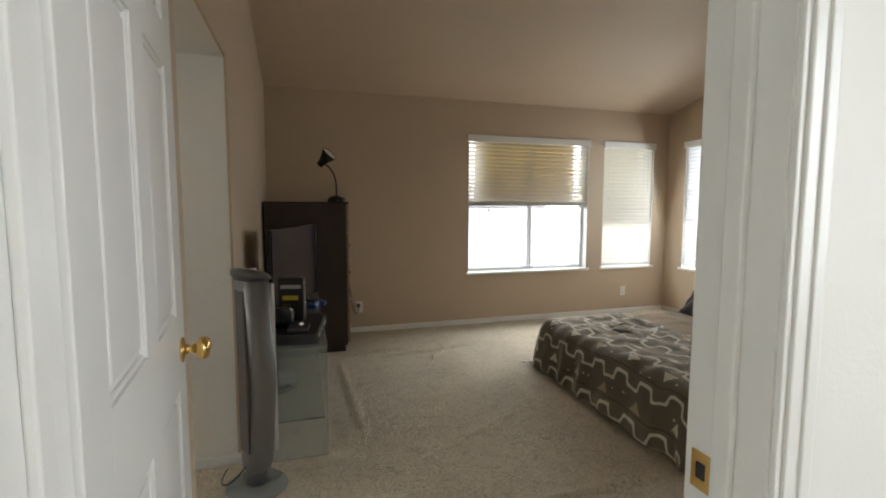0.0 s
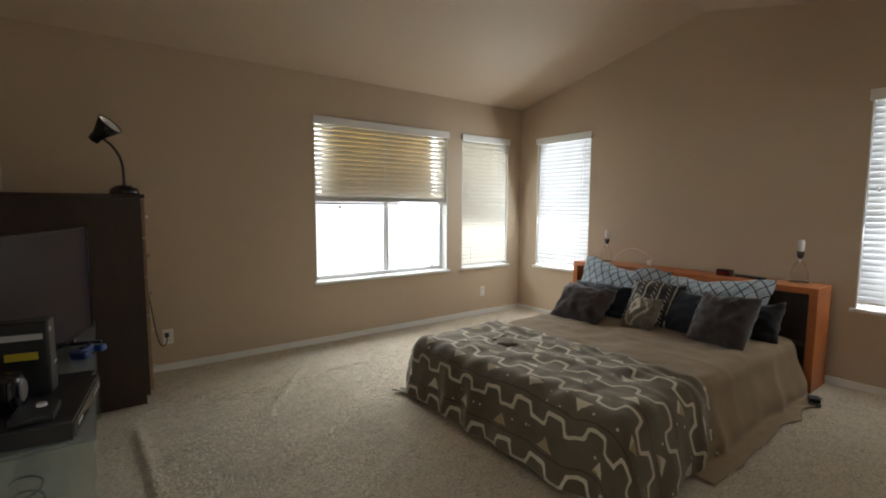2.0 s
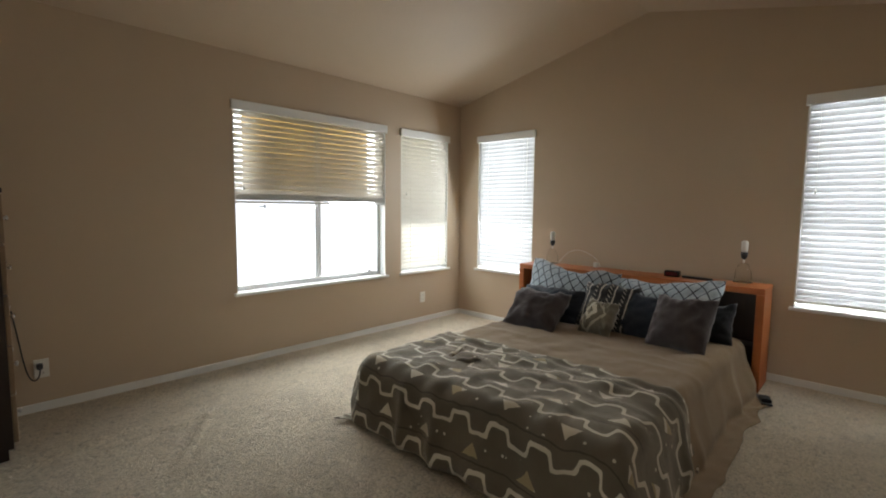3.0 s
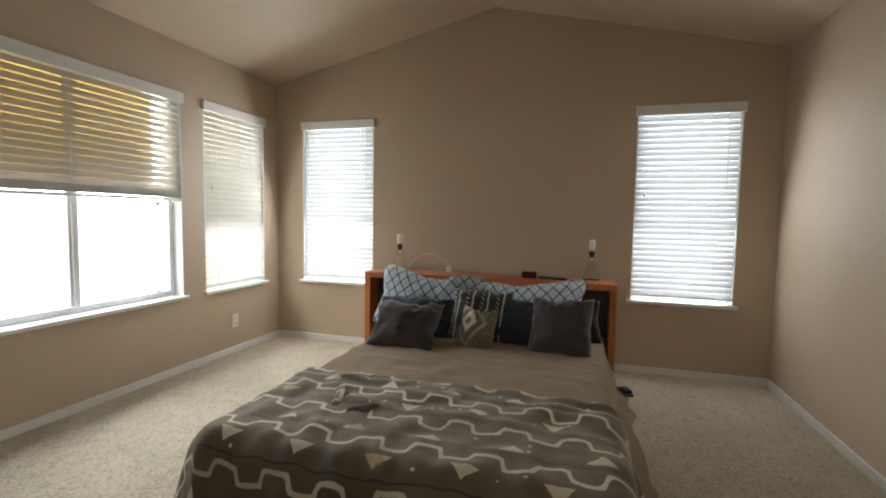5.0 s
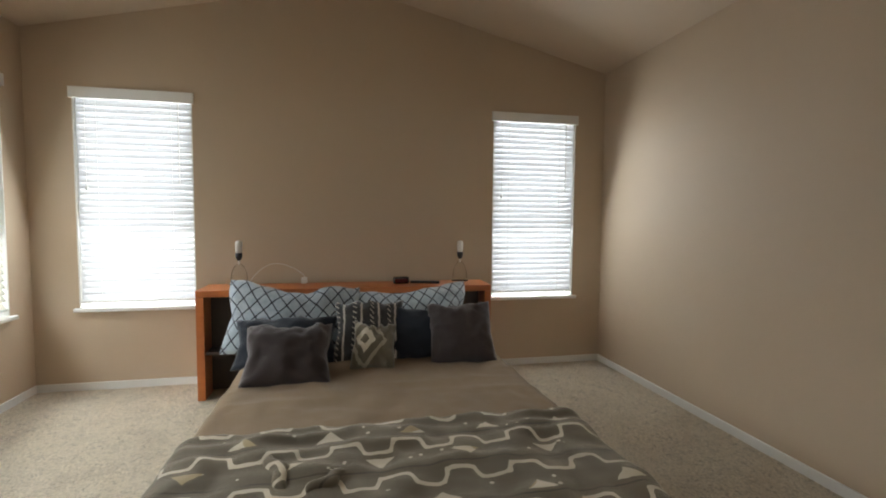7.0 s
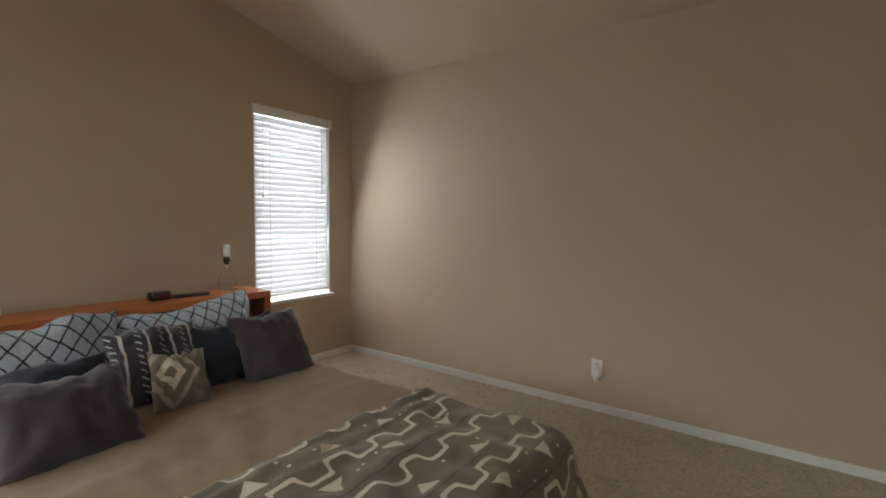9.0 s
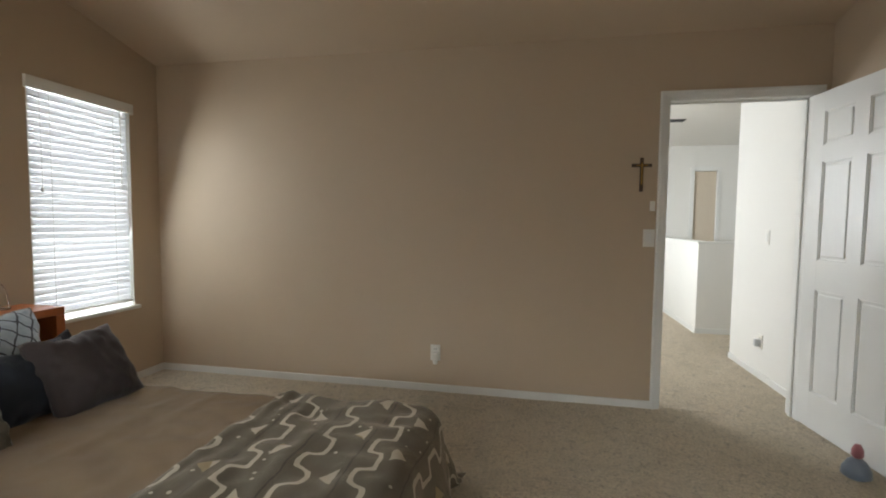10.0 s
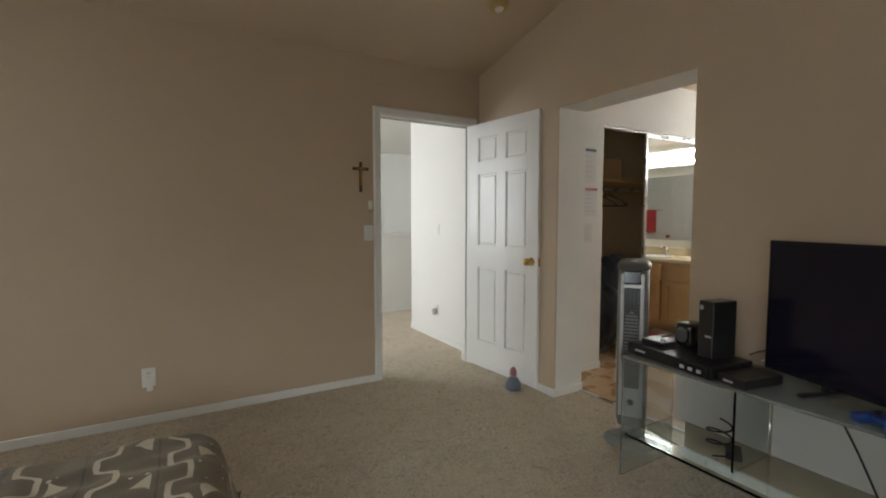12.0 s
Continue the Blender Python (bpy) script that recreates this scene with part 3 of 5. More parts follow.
def blind(width, height, drop, slat_mat, tilt, at, turn, label):
    """Two-inch slatted blind: valance, slats on ladder cords, bottom rail, tilt wand. Local z = 0 at the window head."""
    ob = thing("window_blind", label, "blind", "window blinds", at, turn)
    w = width / 2
    bm = box(-w - 0.012, w + 0.012, -0.022, -0.006, -0.062, 0.012, 0.004)
    add_box(bm, -w - 0.012, -w - 0.002, -0.006, 0.03, -0.062, 0.012)
    add_box(bm, w + 0.002, w + 0.012, -0.006, 0.03, -0.062, 0.012)
    part("valance", bm, WHITE, ob)
    part("headrail", box(-w + 0.006, w - 0.006, 0.004, 0.05, -0.05, -0.004), WHITE, ob)
    pitch = 0.0435
    a = radians(tilt)
    sb = bmesh.new()
    prof = [(-0.025, -0.0012), (-0.0085, 0.0016), (0.0085, 0.0016), (0.025, -0.0012)]
    rows = []
    for x in (-w + 0.008, w - 0.008):
        up, dn = [], []
        for d, c in prof:
            for lst, off in ((up, 0.0014), (dn, -0.0014)):
                y, z = d, c + off
                lst.append(sb.verts.new((x, y * math.cos(a) - z * math.sin(a), y * math.sin(a) + z * math.cos(a))))
        rows.append(up + dn[::-1])
    n = len(rows[0])
    for i in range(n):
        sb.faces.new((rows[0][i], rows[0][(i + 1) % n], rows[1][(i + 1) % n], rows[1][i]))
    sb.faces.new(rows[0])
    sb.faces.new(rows[1][::-1])
    slat_mesh = finish(sb, "slat", slat_mat)
    z, rng = -0.078, random.Random(round(width * 1000) + round(at[1] * 100))
    while z > -drop + 0.03:
        s = new("slat", slat_mesh)
        s.parent = ob
        s.matrix_basis = pose(0, 0.03 + rng.uniform(-0.0006, 0.0006), z + rng.uniform(-0.0005, 0.0005), rng.uniform(-0.3, 0.3), rng.uniform(-0.04, 0.04), 0)
        z -= pitch
    if drop < height - 0.1:
        # the raised slats stacked on the bottom rail
        for i in range(9):
            s = new("slat", slat_mesh)
            s.parent = ob
            s.matrix_basis = pose(0, 0.03, -drop + 0.01 - i * 0.0056, -tilt, 0, 0)
        zb = -drop - 0.062
    else:
        zb = -drop + 0.004
    part("bottom_rail", box(-w + 0.006, w - 0.006, 0.006, 0.054, zb, zb + 0.018, 0.004), WHITE, ob)
    for x in (-w + 0.14, w - 0.14) if width < 1 else (-w + 0.14, -0.02, w - 0.14):
        for y in (0.004, 0.056):
            part("ladder_cord", box(x - 0.0012, x + 0.0012, y - 0.0008, y + 0.0008, zb, -0.05), WHITE, ob)
    tube("tilt_wand", [(w - 0.09, -0.004, -0.05), (w - 0.088, -0.009, -0.3), (w - 0.09, -0.007, -0.62)], 0.003, IVORY, ob)
    knob = part("cord_knob", lathe([(0.003, 0.012), (0.007, 0.004), (0.009, -0.008), (0.006, -0.018)], (-w + 0.075, -0.006, -0.66), n=12), WHITE, ob, smooth=True)
    tube("lift_cord", [(-w + 0.075, -0.004, -0.05), (-w + 0.075, -0.006, -0.4), (-w + 0.075, -0.006, -0.648)], 0.0011, IVORY, ob)
    return ob


H, HE = HEAD - SILL, HEAD_E - SILL
for i, (a, b) in enumerate(WINDOWS_N):
    c = (a + b) / 2
    window("window_%d" % (i + 1), b - a, H, i == 0, (c, NORTH, SILL), 0, ("wide white vinyl sliding window", "narrow white vinyl window")[i])
blind(1.515, H, 0.72, SLAT_N, 56, (2.5325, NORTH, HEAD), 0, "half-raised white slatted blind in the wide window")
blind(0.72, H, H - 0.03, SLAT_N, 60, (3.86, NORTH, HEAD), 0, "lowered white slatted blind in the narrow window")
for i, (a, b) in enumerate(WINDOWS_E):
    c = (a + b) / 2
    window("window_%d" % (i + 3), b - a, HE, False, (EAST, c, SILL), -90, "tall white vinyl window")
    blind(b - a, HE, HE - 0.03, SLAT, 79, (EAST, c, HEAD_E), -90, "lowered white slatted blind, nearly closed")


def shade_cloth(width, drop, at, material, label):
    ob = thing("roller_screen", label, "shade", "", at)
    w = width / 2
    bm = bmesh.new()
    n, m = 24, 6
    vs = [[bm.verts.new((-w + width * i / n, 0.004 * math.sin(i * 0.9), -drop * j / m)) for i in range(n + 1)] for j in range(m + 1)]
    for j in range(m):
        for i in range(n):
            bm.faces.new((vs[j][i], vs[j][i + 1], vs[j + 1][i + 1], vs[j + 1][i]))
    part("cloth", bm, material, ob, smooth=True)
    part("roller", lathe([(0.006, -w), (0.008, -w + 0.002), (0.008, w - 0.002), (0.006, w)], (0, 0, 0.008), "x", 12), IVORY, ob)


shade_cloth(1.28, 0.68, (2.55, NORTH + 0.165, HEAD + 0.0), OCHRE_CLOTH, "ochre roller shade hung outside the wide window")
shade_cloth(0.62, 0.92, (3.80, NORTH + 0.165, HEAD + 0.0), PALE_CLOTH, "pale roller shade hung outside the narrow window")


# ---- bedroom doorway and door ----
def door_frame():
    ob = tagged(new("door_frame"), "white painted door lining and casing", "door frame", kind="structure")
    y0, y1 = SOUTH - THICK_S, SOUTH
    bm = bmesh.new()
    add_box(bm, DOOR_R - 0.018, DOOR_R, y0 - 0.002, y1 + 0.002, 0, DOOR_H)
    add_box(bm, DOOR_L, DOOR_L + 0.018, y0 - 0.002, y1 + 0.002, 0, DOOR_H)
    add_box(bm, DOOR_L + 0.018, DOOR_R - 0.018, y0 - 0.002, y1 + 0.002, DOOR_H - 0.018, DOOR_H)
    part("lining", bm, WHITE, ob)
    bm = bmesh.new()
    ys = y1 - 0.05
    add_box(bm, DOOR_R - 0.03, DOOR_R - 0.018, ys - 0.03, ys, 0, DOOR_H - 0.03, 0.003)
    add_box(bm, DOOR_L + 0.018, DOOR_L + 0.03, ys - 0.03, ys, 0, DOOR_H - 0.03, 0.003)
    add_box(bm, DOOR_L + 0.018, DOOR_R - 0.018, ys - 0.03, ys, DOOR_H - 0.03, DOOR_H - 0.018, 0.003)
    part("door_stop", bm, WHITE, ob)
    # stepped casing on both sides of the wall
    for side, sgn in ((y1, 1), (y0, -1)):
        bm = bmesh.new()
        for u0, u1, d in ((-0.014, 0.044, 0.010), (-0.004, 0.040, 0.015), (0.018, 0.038, 0.019)):
            ya, yb = sorted((side, side + sgn * d))
            add_box(bm, DOOR_R + u0, DOOR_R + u1, ya, yb, 0, DOOR_H + u1, 0.003)
            add_box(bm, max(WEST + 0.002, DOOR_L - u1) if sgn > 0 else DOOR_L - u1, DOOR_L - u0, ya, yb, 0, DOOR_H + u1, 0.003)
            add_box(bm, DOOR_L - u0, DOOR_R + u0, ya, yb, DOOR_H + u0, DOOR_H + u1, 0.003)
        part("casing", bm, WHITE, ob)
    bm = box(DOOR_R - 0.0205, DOOR_R - 0.018, y1 - 0.046, y1 - 0.008, 0.862, 0.922, 0.001)
    plate = part("strike_plate", bm, BRASS, ob, "brass strike plate")
    part("latch_hole", box(DOOR_R - 0.0215, DOOR_R - 0.0205, y1 - 0.034, y1 - 0.018, 0.880, 0.905), BLACK, plate)


door_frame()


def six_panel_door(at, turn):
    """Local: hinge at the origin, leaf runs along +x, its room face towards -y."""
    wid, hei, t = 0.775, 2.01, 0.035
    ob = thing("door", "white six-panel bedroom door standing open", "door", "", at, turn)
    st, mid = 0.112, 0.10
    pw = (wid - 2 * st - mid) / 2
    rails = [(0.0, 0.22), (0.84, 1.02), (1.60, 1.70), (1.895, hei)]
    bm = bmesh.new()
    add_box(bm, 0, st, 0, t, 0, hei, 0.0025)
    add_box(bm, wid - st, wid, 0, t, 0, hei, 0.0025)
    for z0, z1 in rails:
        add_box(bm, st - 0.001, wid - st + 0.001, 0.0001, t - 0.0001, z0, z1)
    for (_, z0), (z1, _) in zip(rails, rails[1:]):
        add_box(bm, st + pw, st + pw + mid, 0.0002, t - 0.0002, z0 - 0.001, z1 + 0.001)
    part("leaf", bm, WHITE, ob)
    for (_, z0), (z1, _) in zip(rails, rails[1:]):
        for x0 in (st, st + pw + mid):
            b = bmesh.new()
            add_box(b, x0 - 0.002, x0 + pw + 0.002, 0.011, t - 0.011, z0 - 0.002, z1 + 0.002)
            add_box(b, x0 + 0.022, x0 + pw - 0.022, 0.004, t - 0.004, z0 + 0.022, z1 - 0.022, 0.006, 2)
            for s0, s1, c0, c1 in ((x0, x0 + 0.009, z0, z1), (x0 + pw - 0.009, x0 + pw, z0, z1), (x0 + 0.009, x0 + pw - 0.009, z0, z0 + 0.009), (x0 + 0.009, x0 + pw - 0.009, z1 - 0.009, z1)):
                add_box(b, s0, s1, 0.0045, t - 0.0045, c0, c1, 0.002, 1)
            part("panel", b, WHITE, ob)
    for s, y in ((-1, 0.0), (1, t)):
        prof = [(0.031, 0.0), (0.031, 0.005), (0.013, 0.009), (0.010, 0.022), (0.014, 0.030), (0.026, 0.038), (0.029, 0.050), (0.024, 0.061), (0.010, 0.066)]
        part("door_knob", lathe([(r, s * h) for r, h in prof], (wid - 0.062, y, 0.925), "y", 24), BRASS, ob, "polished brass knob", True)
    part("latch_plate", box(wid, wid + 0.002, 0.006, t - 0.006, 0.895, 0.955), BRASS, ob)
    for z in (0.22, 1.0, 1.78):
        part("hinge", add_lathe(box(-0.004, 0.03, t, t + 0.0025, z, z + 0.09), [(0.006, z), (0.006, z + 0.09)], (-0.004, t + 0.005, 0), n=10), BRASS, ob)
    return ob


six_panel_door((DOOR_L + 0.026, SOUTH + 0.006, 0.012), 95.5)


# ---- switches, outlets, cross, smoke detector ----
def wall_plate(name, at, turn, label, kind):
    ob = thing(name, label, name.replace("_", " "), "", at, turn)
    part("plate", box(-0.036, 0.036, -0.006, 0.0, -0.058, 0.058, 0.003), IVORY, ob)
    if kind == "switch":
        part("toggle", box(-0.017, 0.017, -0.010, -0.005, -0.034, 0.034, 0.003), WHITE, ob)
    else:
        for z in (-0.027, 0.027):
            s = part("socket", box(-0.016, 0.016, -0.0075, -0.005, z - 0.014, z + 0.014, 0.002), IVORY, ob)
            part("slot", add_box(box(-0.008, -0.005, -0.0085, -0.0065, z - 0.005, z + 0.005), 0.005, 0.008, -0.0085, -0.0065, z - 0.005, z + 0.005), BLACK, s)
    return ob


wall_plate("light_switch", (0.71, SOUTH, 1.143), 180, "ivory light switch below a small wooden cross", "switch")
wall_plate("outlet", (2.137, SOUTH, 0.285), 180, "ivory wall outlet with a white plug-in", "outlet")
wall_plate("outlet", (3.82, NORTH, 0.275), 0, "ivory wall outlet below the narrow window", "outlet")
out = wall_plate("outlet", (0.575, NORTH, 0.265), 0, "ivory wall outlet with a dark plug", "outlet")
plug = thing("power_plug", "dark plug with a cord trailing behind the chest", "plug", "", (0.565, NORTH - 0.006, 0.285))
part("plug_body", box(-0.014, 0.014, -0.04, 0.0, -0.016, 0.016, 0.004), BLACK, plug)
tube("cord", [(0, -0.035, 0), (0.0, -0.06, -0.05), (-0.03, -0.05, -0.10), (-0.07, -0.04, -0.02), (-0.09, -0.03, 0.22), (-0.11, -0.03, 0.36)], 0.004, BLACK, plug)
fresh = thing("air_freshener", "white plug-in air freshener low on the wall", "air freshener", "", (2.132, SOUTH + 0.006, 0.265), 180)
part("body", add_lathe(box(-0.022, 0.022, -0.045, 0.0, -0.03, 0.03, 0.012, 3), [(0.014, -0.055), (0.018, -0.045), (0.016, -0.03)], (0, -0.024, 0), n=16), IVORY, fresh)

cross = thing("wall_cross", "small dark wooden cross with a metal figure", "cross", "", (0.77, SOUTH, 1.582), 180)
part("upright", box(-0.011, 0.011, -0.012, 0.0, -0.135, 0.085, 0.002), CROSS_WOOD, cross)
part("crossbar", box(-0.062, 0.062, -0.011, -0.001, 0.024, 0.046, 0.002), CROSS_WOOD, cross)
part("inlay", add_box(box(-0.0045, 0.0045, -0.018, -0.012, -0.09, 0.05, 0.002), -0.035, 0.035, -0.017, -0.011, 0.031, 0.039, 0.002), BRASS, cross, "dull brass inlay")
font = thing("holy_water_font", "small white and clear font hung above the switch", "wall ornament", "", (0.695, SOUTH, 1.34), 180)
part("back", box(-0.016, 0.016, -0.008, 0.0, -0.02, 0.045, 0.004), IVORY, font)
part("cup", lathe([(0.006, -0.05), (0.014, -0.045), (0.02, -0.03), (0.021, -0.012)], (0, -0.02, 0), n=16), BULB_GLASS, font, smooth=True)

SLOPE = (RIDGE_Z - EAVE) / (RIDGE_Y - SOUTH)
det = thing("smoke_detector", "yellowed round smoke detector on the sloping ceiling", "smoke detector", "", (0.108, 1.20, EAVE + SLOPE * (1.20 - SOUTH)))
det.matrix_basis = pose(0.108, 1.20, EAVE + SLOPE * (1.20 - SOUTH), math.degrees(math.atan(SLOPE)), 0, 0)
part("case", lathe([(0.066, 0.0), (0.068, -0.012), (0.058, -0.030), (0.036, -0.034)]), plain("yellowed_plastic", (0.50, 0.38, 0.15), 0.45), det, smooth=True)
part("cap", lathe([(0.03, -0.033), (0.026, -0.042), (0.012, -0.044)]), IVORY, det, smooth=True)


# ---- bed ----
BX0, BX1, BY0, BY1, BZ = 1.94, 4.03, 1.67, 3.09, 0.382


def drape(name, x_cuts, y_cuts, lift, hang, parent, material, label, seed, folds=0.02, wave=9.0, smooth_r=0.06, top_wrinkle=0.006, ends=(True, True), flare_out=0.03, ridges=()):
    """Cloth laid over the bed: flat on top, rounded over the edges, falling in folds. Laid out by its length along the cloth."""
    bm = bmesh.new()
    uv = bm.loops.layers.uv.new("UVMap")
    step = 0.028
    ax, bx = x_cuts
    ay, by = y_cuts
    nx, ny = max(2, round((bx - ax) / step)), max(2, round((by - ay) / step))
    grid, lay = [], {}
    for j in range(ny + 1):
        row = []
        for i in range(nx + 1):
            s, t = ax + (bx - ax) * i / nx, ay + (by - ay) * j / ny
            ex = 0.03 * noise.noise((t * 3, seed, 1.0)) if ends[0] else 0
            s2 = s + ex * (1 - i / nx) + 0.025 * noise.noise((t * 2.2, seed, 5.0)) * (i / nx)
            cx, cy = max(BX0, min(BX1, s2)), max(BY0, min(BY1, t))
            dx, dy = s2 - cx, t - cy
            d = math.hypot(dx, dy)
            z = BZ + lift + top_wrinkle * noise.noise((s * 5, t * 9, seed)) + 0.6 * top_wrinkle * noise.noise((s * 14, t * 17, seed + 3))
            for rs, rh, rw in ridges:
                off = s - rs - 0.05 * noise.noise((t * 1.6, rs * 31, seed)) - 0.02 * noise.noise((t * 5, rs * 17, seed))
                z += rh * (0.55 + noise.noise((t * 2.1, rs * 9, seed + 4))) * math.exp(-(off / rw) ** 2)
            x, y = cx, cy
            if d > 0:
                nxn, nyn = dx / d, dy / d
                r = smooth_r
                if d < r * 1.57:
                    a = d / r
                    out, down = r * math.sin(a), r * (1 - math.cos(a))
                else:
                    out, down = r, r + d - r * 1.57
                fall = min(1, down / 0.3)
                along = s if abs(dy) > abs(dx) else t
                swell = 0.35 + 1.1 * abs(noise.noise((along * 1.7, seed, 8.0)))
                ripple = folds * fall * swell * (1 - 2.0 * abs(math.sin(along * wave * 0.5 + 2.5 * noise.noise((along * 1.9 + 0.6 * d, seed, 2.0)))) ** 0.7 + 0.8 * noise.noise((s * 6, t * 6, seed + 9)))
                flare = flare_out * fall * fall
                out += ripple + flare
                x, y = cx + nxn * out, cy + nyn * out
                z -= down
                floor_z = 0.012 + 0.006 * noise.noise((s * 9, t * 9, seed))
                if z < floor_z:
                    x += nxn * (floor_z - z) * 0.7
                    y += nyn * (floor_z - z) * 0.7
                    z = floor_z + 0.012 * abs(noise.noise((s * 11, t * 11, seed + 2)))
            v = bm.verts.new((x, y, z))
            lay[v] = (t, s)
            row.append(v)
        grid.append(row)
    for j in range(ny):
        for i in range(nx):
            f = bm.faces.new((grid[j][i], grid[j][i + 1], grid[j + 1][i + 1], grid[j + 1][i]))
            for l in f.loops:
                l[uv].uv = lay[l.vert]
    ob = part(name, bm, material, parent, label, True)
    sol = ob.modifiers.new("thickness", "SOLIDIFY")
    sol.thickness, sol.offset = 0.006, 1.0
    sub = ob.modifiers.new("smooth", "SUBSURF")
    sub.levels = sub.render_levels = 1
    return ob


bed = thing("bed", "wide low bed under a taupe sheet that hangs to the carpet", "bed", "", (0, 0, 0))
part("bed_base", box(BX0 + 0.03, BX1 - 0.02, BY0 + 0.03, BY1 - 0.03, 0.0, 0.20, 0.01), BLACK_CLOTH, bed)
part("mattress", box(BX0 + 0.012, BX1, BY0 + 0.012, BY1 - 0.012, 0.20, BZ - 0.028, 0.045, 4), fabric("mattress_ticking", (0.5, 0.48, 0.44)), bed, smooth=True)
drape("bed_sheet", (2.38, BX1 - 0.02), (BY0 - 0.55, BY1 + 0.5), 0.0, 0.4, bed, SHEET, "taupe sheet with soft folds", 3.0, 0.03, 9.0, 0.07, 0.012, flare_out=0.085, ridges=((2.95, 0.010, 0.02), (3.25, 0.008, 0.025), (3.1, 0.007, 0.015)))

blanket = drape("blanket", (BX0 - 0.42, 2.64), (BY0 - 0.44, BY1 + 0.40), 0.012, 0.4, None, MUDCLOTH, "", 11.0, 0.042, 13.0, 0.10, 0.019, flare_out=0.06, ridges=((2.60, 0.028, 0.014), (2.53, 0.022, 0.016), (2.44, 0.024, 0.018), (2.30, 0.012, 0.02), (2.08, 0.010, 0.03)))
tagged(blanket, "dark brown throw with cream meanders and triangles over the bed foot", "blanket")


def ruck():
    """The rucked edge of the throw."""
    for k, (x, y, ang, ln) in enumerate(((2.33, 2.78, 20, 0.24), (2.24, 2.62, -50, 0.16))):
        bm = bmesh.new()
        uv = bm.loops.layers.uv.new("UVMap")
        n, m = 14, 8
        vs = []
        for j in range(m + 1):
            a = math.pi * j / m
            row = []
            for i in range(n + 1):
                f = math.sin(math.pi * i / n) ** 0.6
                r = 0.022 * f + 0.001
                u = (i / n - 0.5) * ln
                row.append(bm.verts.new((u, -r * 1.3 * math.cos(a) + 0.012 * math.sin(i * 0.7), r * math.sin(a))))
            vs.append(row)
        for j in range(m):
            for i in range(n):
                f = bm.faces.new((vs[j][i], vs[j][i + 1], vs[j + 1][i + 1], vs[j + 1][i]))
                for l in f.loops:
                    l[uv].uv = (l.vert.co.x + 0.4, l.vert.co.y + 0.03 + k * 0.1)
        ob = part("fold", bm, MUDCLOTH, blanket, "", True)
        ob.matrix_basis = pose(x, y, BZ + 0.016, 0, 0, ang)


ruck()


def pillow(name, label, w, h, t, material, at, lean, yaw, roll=0.0, seed=0, category="pillow", group="pillows on the bed", slump=0.0):
    """A stuffed cushion: pinched corners, a full middle, dents. It stands on its lower edge and leans back by lean degrees."""
    bm = bmesh.new()
    uv = bm.loops.layers.uv.new("UVMap")
    n = 22
    lay = {}
    sides = []
    for s in (-1, 1):
        g = []
        for j in range(n + 1):
            row = []
            for i in range(n + 1):
                u, v = 2 * i / n - 1, 2 * j / n - 1
                e = max(abs(u), abs(v))
                body = ((1 - abs(u) ** 2.4) * (1 - abs(v) ** 2.4)) ** 0.46
                pull = 1 - 0.12 * (1 - (abs(u * v)) ** 0.9) * e ** 4
                x, z = u * w / 2 * pull, v * h / 2 * pull
                dent = 1 + 0.22 * noise.noise((u * 1.6, v * 1.6, seed)) + 0.10 * noise.noise((u * 4.5, v * 4.5, seed + 5))
                crease = (0.010 * e + 0.004) * (0.5 - abs(noise.noise((u * 3.2 + 0.6 * v, v * 2.4 - 0.8 * u, seed + s)))) * 2.6 + 0.006 * noise.noise((u * 7, v * 7, seed + s)) + 0.010 * abs(u * v) ** 0.5 * math.sin(9 * (abs(u) - abs(v)) + 3 * noise.noise((u * 2, v * 2, seed)))
                sag = -slump * (1 - v * v) * 0.5 - slump * (v + 1) * 0.15
                y = s * t / 2 * body * dent + crease * (1 if e < 1 else 0)
                z += 0.035 * h * (v + 1) * noise.noise((u * 1.3 + 3, seed * 1.7, 0.5)) + 0.012 * (v + 1) * noise.noise((u * 4, seed, 2.5))
                x += 0.02 * w * abs(u) * u * noise.noise((v * 1.6, seed * 2.3, 4.5))
                p = bm.verts.new((x, y, z + sag * (1 - abs(u)) * 0.4))
                lay[p] = (u * w / 2, v * h / 2)
                row.append(p)
            g.append(row)
        sides.append(g)
    for g, s in zip(sides, (-1, 1)):
        for j in range(n):
            for i in range(n):
                q = (g[j][i], g[j][i + 1], g[j + 1][i + 1], g[j + 1][i])
                f = bm.faces.new(q if s < 0 else q[::-1])
                for l in f.loops:
                    l[uv].uv = lay[l.vert]
    bmesh.ops.remove_doubles(bm, verts=bm.verts, dist=0.0004)
    ob = part(name, bm, material, None, "", True)
    # face towards -x (the bed's foot) at yaw 0
    ob.matrix_basis = pose(*at, 0, 0, -90 + yaw) @ pose(0, 0, 0, -lean, 0, 0) @ pose(0, 0, 0, 0, roll, 0) @ pose(0, 0, h / 2 * 0.93)
    return tagged(ob, label, category, group)


